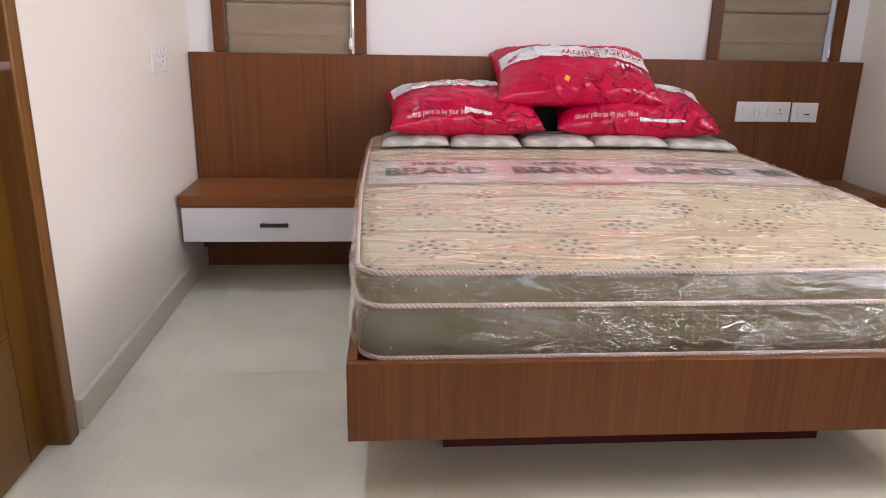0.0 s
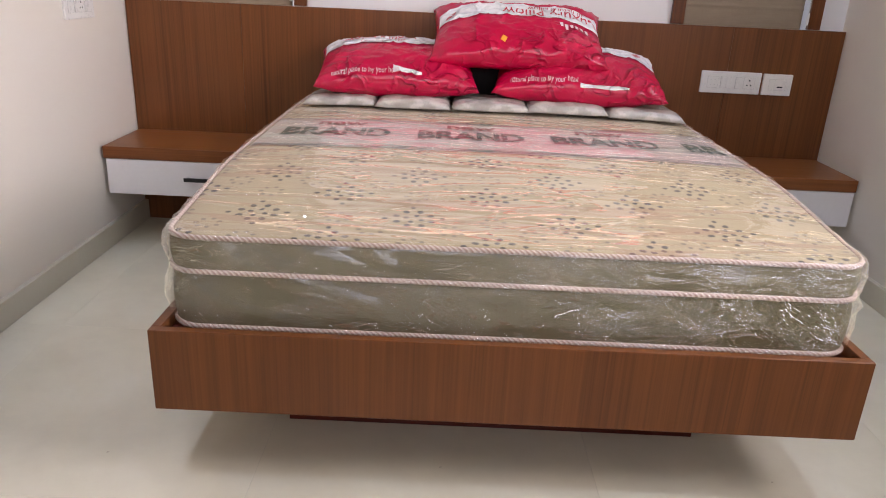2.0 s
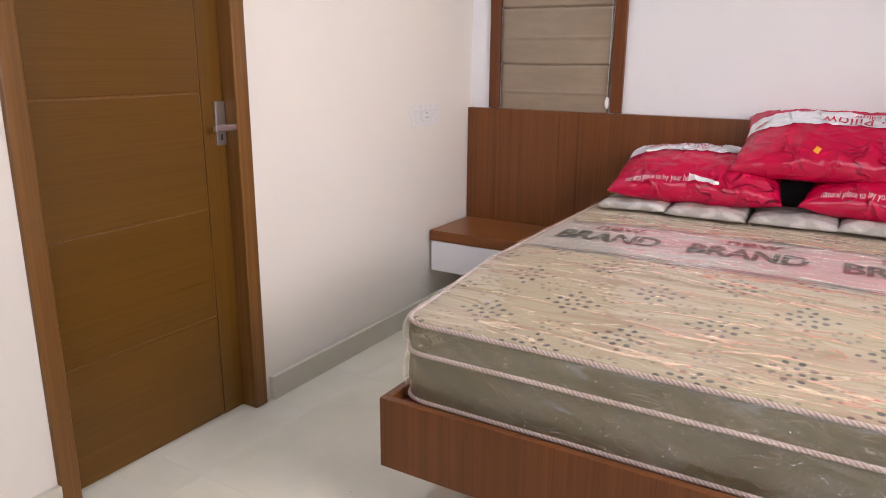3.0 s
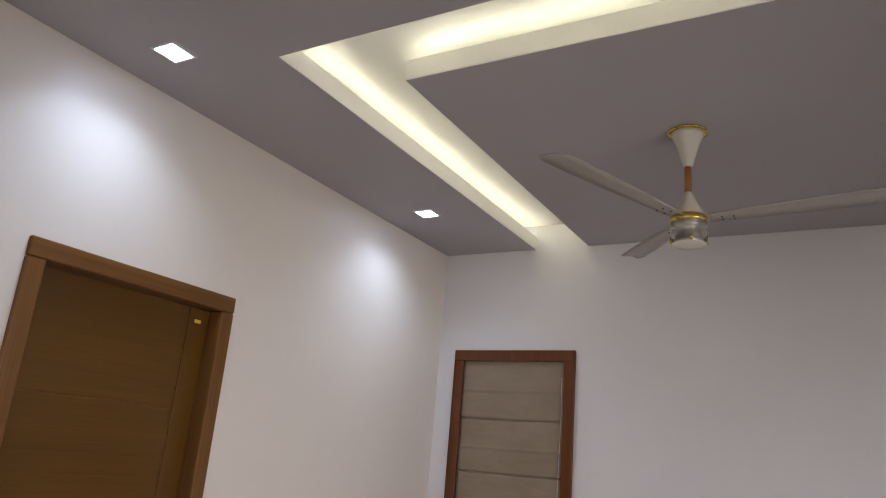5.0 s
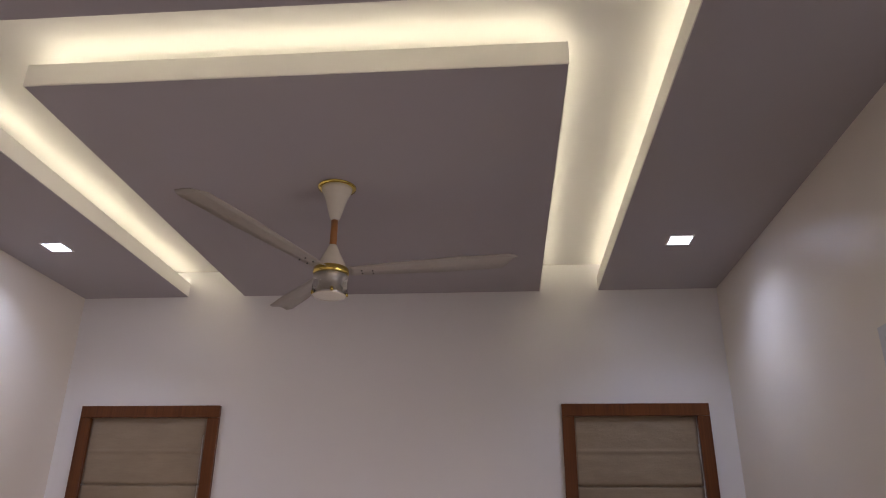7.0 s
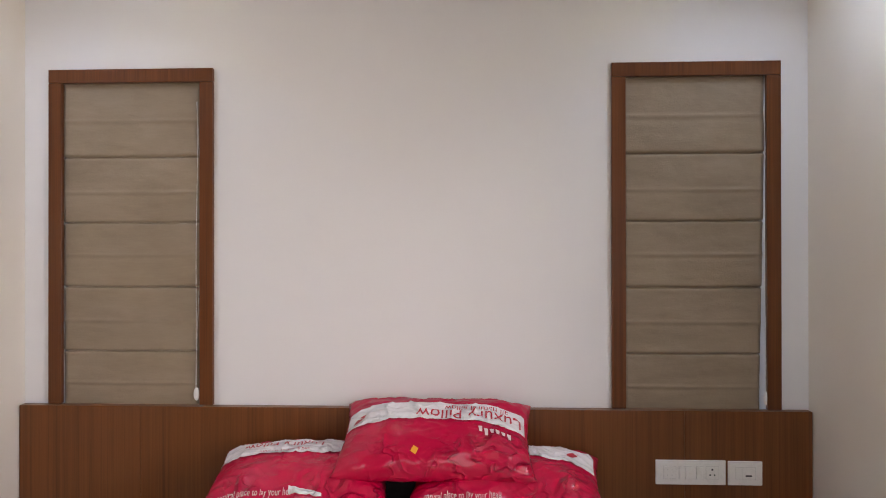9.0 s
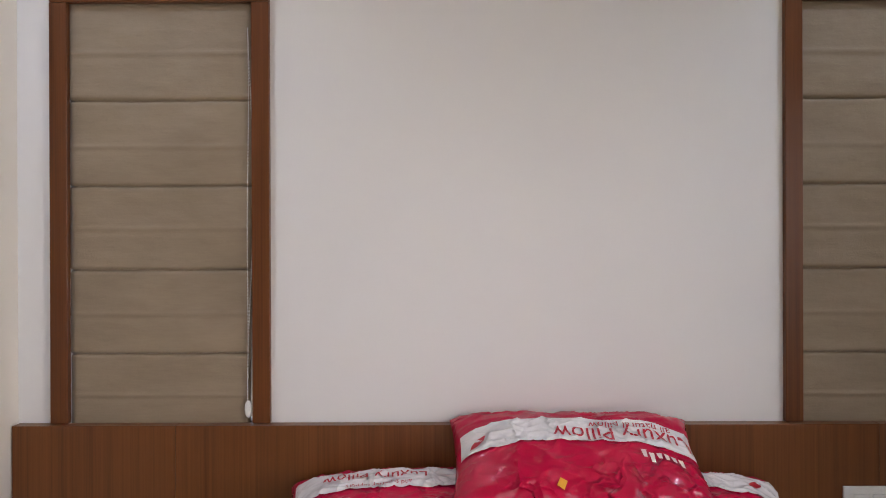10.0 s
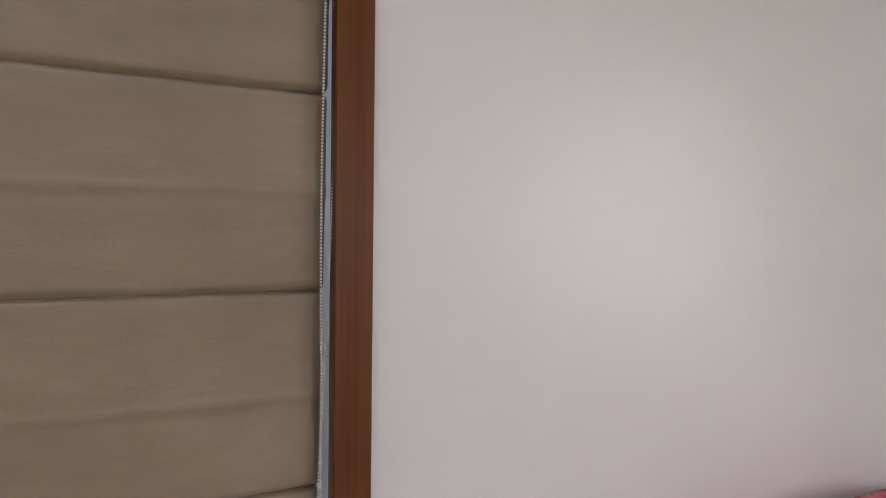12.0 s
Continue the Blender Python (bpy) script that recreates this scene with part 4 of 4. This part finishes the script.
pillow((1.175, -0.235, 0.747), (0.640, 0.400, 0.220), 14, 4, 1.3, low_band,
       [("Luxury Pillow", M_PRINT_RED, 0.055, 0.25, 0.46, True, 1.0), ("and superior support", M_PRINT_RED, 0.022, 0.1, 0.13, True, 1.0),
        ("natural place to lay your head", M_PRINT_WHITE, 0.023, -0.80, -0.92, False, 0.95)], patches=[(-0.05, 0.30, -0.91, -0.82)])
pillow((1.905, -0.235, 0.744), (0.680, 0.400, 0.215), 14, -4, 5.1, low_band,
       [("natural place to lay your head", M_PRINT_WHITE, 0.023, -0.80, -0.92, False, 0.95)], patches=[(0.0, 0.55, -0.955, -0.90)], leaf=(0.72, 0.30))
pillow((1.655, -0.205, 0.891), (0.700, 0.395, 0.215), 27, -1, 9.4, top_band,
       [("Luxury Pillow", M_PRINT_RED, 0.078, 0.93, 0.20, True, 0.92), ("all natural pillow", M_PRINT_RED, 0.036, 0.78, 0.33, True, 1.0),
        ("", M_PRINT_WHITE, 0.046, 0.80, -0.27, True, 1.0)], (-0.18, -0.74, 0.014), leaf=(-0.82, 0.05))


def grey_pack(x0, x1, y0, y1, seed, lift=0.0):
    """A folded satin cover in a clear packet."""
    bm = bmesh.new()
    n = 22
    grids = []
    for top in (True, False):
        grid = []
        for j in range(n + 1):
            row = []
            for i in range(n + 1):
                u, v = 2 * i / n - 1, 2 * j / n - 1
                thick = max(0.0, (1 - abs(u) ** 5) * (1 - abs(v) ** 5)) ** 0.45
                x = (x0 + x1) / 2 + (x1 - x0) / 2 * u + 0.006 * noise.noise(Vector((v * 2, seed, 1)))
                y = (y0 + y1) / 2 + (y1 - y0) / 2 * v + 0.006 * noise.noise(Vector((u * 2, seed, 4)))
                base = mattress_top(x, y) + 0.0125 + lift
                wave = 0.006 * noise.noise(Vector((u * 2.2 + seed, v * 2.6, 0)))
                z = base + (0.008 + 0.032 * thick + wave * thick if top else 0.008 - 0.0075 * thick)
                row.append(bm.verts.new((x, y, z)))
            grid.append(row)
        grids.append(grid)
    for g, flip in zip(grids, (False, True)):
        for j in range(n):
            for i in range(n):
                f = (g[j][i], g[j][i + 1], g[j + 1][i + 1], g[j + 1][i])
                bm.faces.new(tuple(reversed(f)) if flip else f)
    bmesh.ops.remove_doubles(bm, verts=bm.verts, dist=0.0006)
    solo("cover_pack", bm, M_PACK, "folded silver-grey pillow cover in a clear packet", "packet", ((x0 + x1) / 2, (y0 + y1) / 2, mattress_top((x0 + x1) / 2, y0)),
         "packets in a row on the bed", smooth=True)


for k, (x0, x1, y0, lift) in enumerate([(0.830, 1.112, -0.462, 0.0), (1.108, 1.398, -0.492, 0.0), (1.404, 1.700, -0.480, 0.0), (1.690, 2.004, -0.482, 0.004), (2.000, 2.296, -0.484, 0.0)]):
    grey_pack(x0, x1, y0, y0 + 0.255, k * 3.7 + 1, lift)

bm = box(1.440, 1.640, -0.205, -0.070, mattress_top(1.54, -0.1) + 0.012, 0.800, 0.03, 3)
solo("black_bag", bm, M_BLACK_CLOTH, "black cloth bag wedged between the pillows", "bag", (1.54, -0.14, 0.63), smooth=True)


# ---- ceiling fan ----
def ceiling_fan():
    c = (1.521, -1.122)
    ob = thing("ceiling_fan", (*c, Z_CEIL), "ivory three-blade ceiling fan with gold bands", "ceiling fan")
    part("canopy", lathe([(0.052, 2.8165), (0.049, 2.806), (0.036, 2.775), (0.025, 2.735), (0.017, 2.708), (0.013, 2.700)], c), M_IVORY, ob, "ivory bell-shaped canopy", smooth=True)
    part("canopy_ring", lathe([(0.060, Z_CEIL - 0.0005), (0.064, 2.822), (0.064, 2.818), (0.052, 2.8165)], c), M_GOLD, ob, "gold ring", smooth=True)
    part("rod", lathe([(0.0115, 2.702), (0.0115, 2.608)], c, 20), M_ROD, ob, "copper-brown down rod", smooth=True)
    part("lower_cover", lathe([(0.013, 2.612), (0.017, 2.603), (0.028, 2.578), (0.041, 2.553), (0.050, 2.535), (0.052, 2.528)], c), M_IVORY, ob, smooth=True)
    part("gold_band", lathe([(0.052, 2.531), (0.0570, 2.527), (0.0582, 2.514), (0.055, 2.507)], c), M_GOLD, ob, "polished gold band", smooth=True)
    part("motor", lathe([(0.055, 2.509), (0.0565, 2.504), (0.0565, 2.454), (0.053, 2.446)], c), M_ACRYLIC, ob, "clear pearly motor cover", smooth=True)
    part("motor_core", lathe([(0.046, 2.506), (0.030, 2.492), (0.026, 2.475), (0.043, 2.452), (0.046, 2.440)], c), M_NICKEL, ob, "silvery core seen through the cover", smooth=True)
    for k in range(4):
        a = radians(20 + 90 * k)
        x, y = c[0] + 0.054 * math.cos(a), c[1] + 0.054 * math.sin(a)
        part("clip", lathe([(0.0045, 2.452), (0.0050, 2.447), (0.0045, 2.440)], (x, y), 10), M_GOLD, ob, "small gold clip", smooth=True)
    part("motor_cap", lathe([(0.054, 2.438), (0.050, 2.436), (0.020, 2.434), (0.001, 2.434)], c), M_IVORY, ob, "ivory underside", smooth=True)
    for k in range(3):
        a = radians(3 + 120 * k)
        turn = Matrix.Translation((*c, 2.524)) @ Matrix.Rotation(a, 4, "Z")
        bm = bmesh.new()
        n = 26
        rows = []
        for i in range(n + 1):
            s = i / n
            r = 0.060 + s * 0.520
            half = 0.028 + 0.020 * min(1, s * 1.6) if s < 0.95 else 0.048 * math.sqrt(max(0.12, 1 - ((s - 0.95) / 0.05) ** 2 * 0.55))
            pitch = radians(-7 + 2 * s)
            row = []
            for w in (-1, -0.4, 0.2, 1):
                for side in (0,):
                    row.append(Vector((r - 0.016 * w * max(0.0, s * 10 - 9), w * half * math.cos(pitch), w * half * math.sin(pitch) + 0.006 * (1 - w * w) + 0.036 * s)))
            rows.append(row)
        top = [[bm.verts.new(turn @ p) for p in row] for row in rows]
        low = [[bm.verts.new(turn @ (p - Vector((0, 0, 0.004)))) for p in row] for row in rows]
        for i in range(n):
            for j in range(3):
                bm.faces.new((top[i][j], top[i + 1][j], top[i + 1][j + 1], top[i][j + 1]))
                bm.faces.new((low[i][j + 1], low[i + 1][j + 1], low[i + 1][j], low[i][j]))
            for j in (0, 3):
                bm.faces.new((top[i][j], low[i][j], low[i + 1][j], top[i + 1][j]))
        for i in (0, n):
            bm.faces.new([top[i][j] for j in range(4)] + [low[i][j] for j in (3, 2, 1, 0)])
        bmesh.ops.recalc_face_normals(bm, faces=bm.faces)
        blade = part("blade", bm, M_BLADE_SHADED, ob, "ivory blade, coloured darker for its shaded underside", smooth=True)
        for r in (0.100, 0.135):
            for w in (-0.012, 0.012):
                p = turn @ Vector((r, w, -0.004))
                part("rivet", lathe([(0.0026, p.z), (0.0026, p.z - 0.003)], p, 10), M_DARK_HOLE, blade)


ceiling_fan()


# ---- switch plates ----
def switch_plate(name_label, flat, origin, w, h, modules):
    """A plate on a wall: flat maps (across, up, out) to the world; modules are (kind, start, width) in metres from the left end."""
    def block(u0, u1, v0, v1, d0, d1, bevel=0.0):
        a, b = flat(u0, v0, d0), flat(u1, v1, d1)
        lo, hi = [min(p, q) for p, q in zip(a, b)], [max(p, q) for p, q in zip(a, b)]
        return box(lo[0], hi[0], lo[1], hi[1], lo[2], hi[2], bevel)

    ob = thing("switch_plate", origin, name_label, "switch plate", "switch plates")
    part("plate", block(0, w, 0, h, 0.0, 0.009, 0.003), M_SWITCH, ob, smooth=False)
    for kind, u, width in modules:
        v0, v1 = h * 0.25, h * 0.75
        part("gap", block(u - 0.001, u + width + 0.001, v0 - 0.001, v1 + 0.001, 0.009, 0.0093), M_GREY_LINE, ob)
        piece = part(kind, block(u, u + width, v0, v1, 0.0093, 0.0135 if kind == "rocker" else 0.0105, 0.001), M_SWITCH, ob)
        mid = u + width / 2
        if kind == "socket":
            for du, dv, s in ((0, 0.012, 0.0034), (-0.008, -0.008, 0.0028), (0.008, -0.008, 0.0028)):
                part("pin_hole", block(mid + du - s, mid + du + s, h / 2 + dv - s, h / 2 + dv + s, 0.0105, 0.0108), M_DARK_HOLE, piece)
        if kind == "dial":
            for du in (-0.008, 0.008):
                for dv in (-0.010, 0.010):
                    part("dot", block(mid + du - 0.0015, mid + du + 0.0015, h / 2 + dv - 0.0015, h / 2 + dv + 0.0015, 0.0105, 0.0108), M_GREY_LINE, piece)
        if kind == "outlet":
            part("slot", block(mid - 0.012, mid + 0.012, h / 2 - 0.012, h / 2 - 0.006, 0.0105, 0.0108), M_DARK_HOLE, piece)


def on_headboard(x, z):
    return lambda u, v, d: (x + u, HB_Y - d, z + v)


switch_plate("long white switch plate with socket on the headboard", on_headboard(2.474, 0.694), (2.604, HB_Y, 0.694), 0.259, 0.092,
             [("dial", 0.030, 0.044), ("rocker", 0.086, 0.022), ("rocker", 0.109, 0.022), ("rocker", 0.150, 0.022), ("socket", 0.186, 0.046)])
switch_plate("short white outlet plate on the headboard", on_headboard(2.742, 0.694), (2.804, HB_Y, 0.694), 0.126, 0.090, [("blank", 0.028, 0.022), ("outlet", 0.051, 0.048)])
switch_plate("white switch plate with socket on the cream wall", lambda u, v, d: (d, -0.556 + u, 0.906 + v), (0.0, -0.446, 0.906), 0.222, 0.094,
             [("blank", 0.026, 0.040), ("rocker", 0.072, 0.022), ("socket", 0.098, 0.046), ("rocker", 0.150, 0.040)])

# ---- floor tiles ----
TILE, JOINT = 0.80, 0.0007
shapes = {}
part("threshold", box(-0.199, 0.0, DOOR_Y0 + 0.02, DOOR_Y1 - 0.02, -0.05, -0.0005), M_FLOOR, floor)
x_cuts = [0.0] + [v for v in (0.176 + TILE * k for k in range(5)) if 0 < v < W] + [W]
y_cuts = [SOUTH] + sorted(v for v in (-1.957 + TILE * k for k in range(-4, 4)) if SOUTH < v < 0) + [0.0]
for xa, xb in zip(x_cuts, x_cuts[1:]):
    for ya, yb in zip(y_cuts, y_cuts[1:]):
        key = (round(xb - xa, 4), round(yb - ya, 4))
        if key not in shapes:
            tile_bm = box(JOINT / 2, key[0] - JOINT / 2, JOINT / 2, key[1] - JOINT / 2, -0.0038, 0.0, 0.0004, 1)
            shapes[key] = bpy.data.meshes.new("tile")
            tile_bm.to_mesh(shapes[key])
            tile_bm.free()
            shapes[key].materials.append(M_FLOOR)
        tile = new("tile", shapes[key])
        tile.location = (xa, ya, 0)
        tile.parent = floor
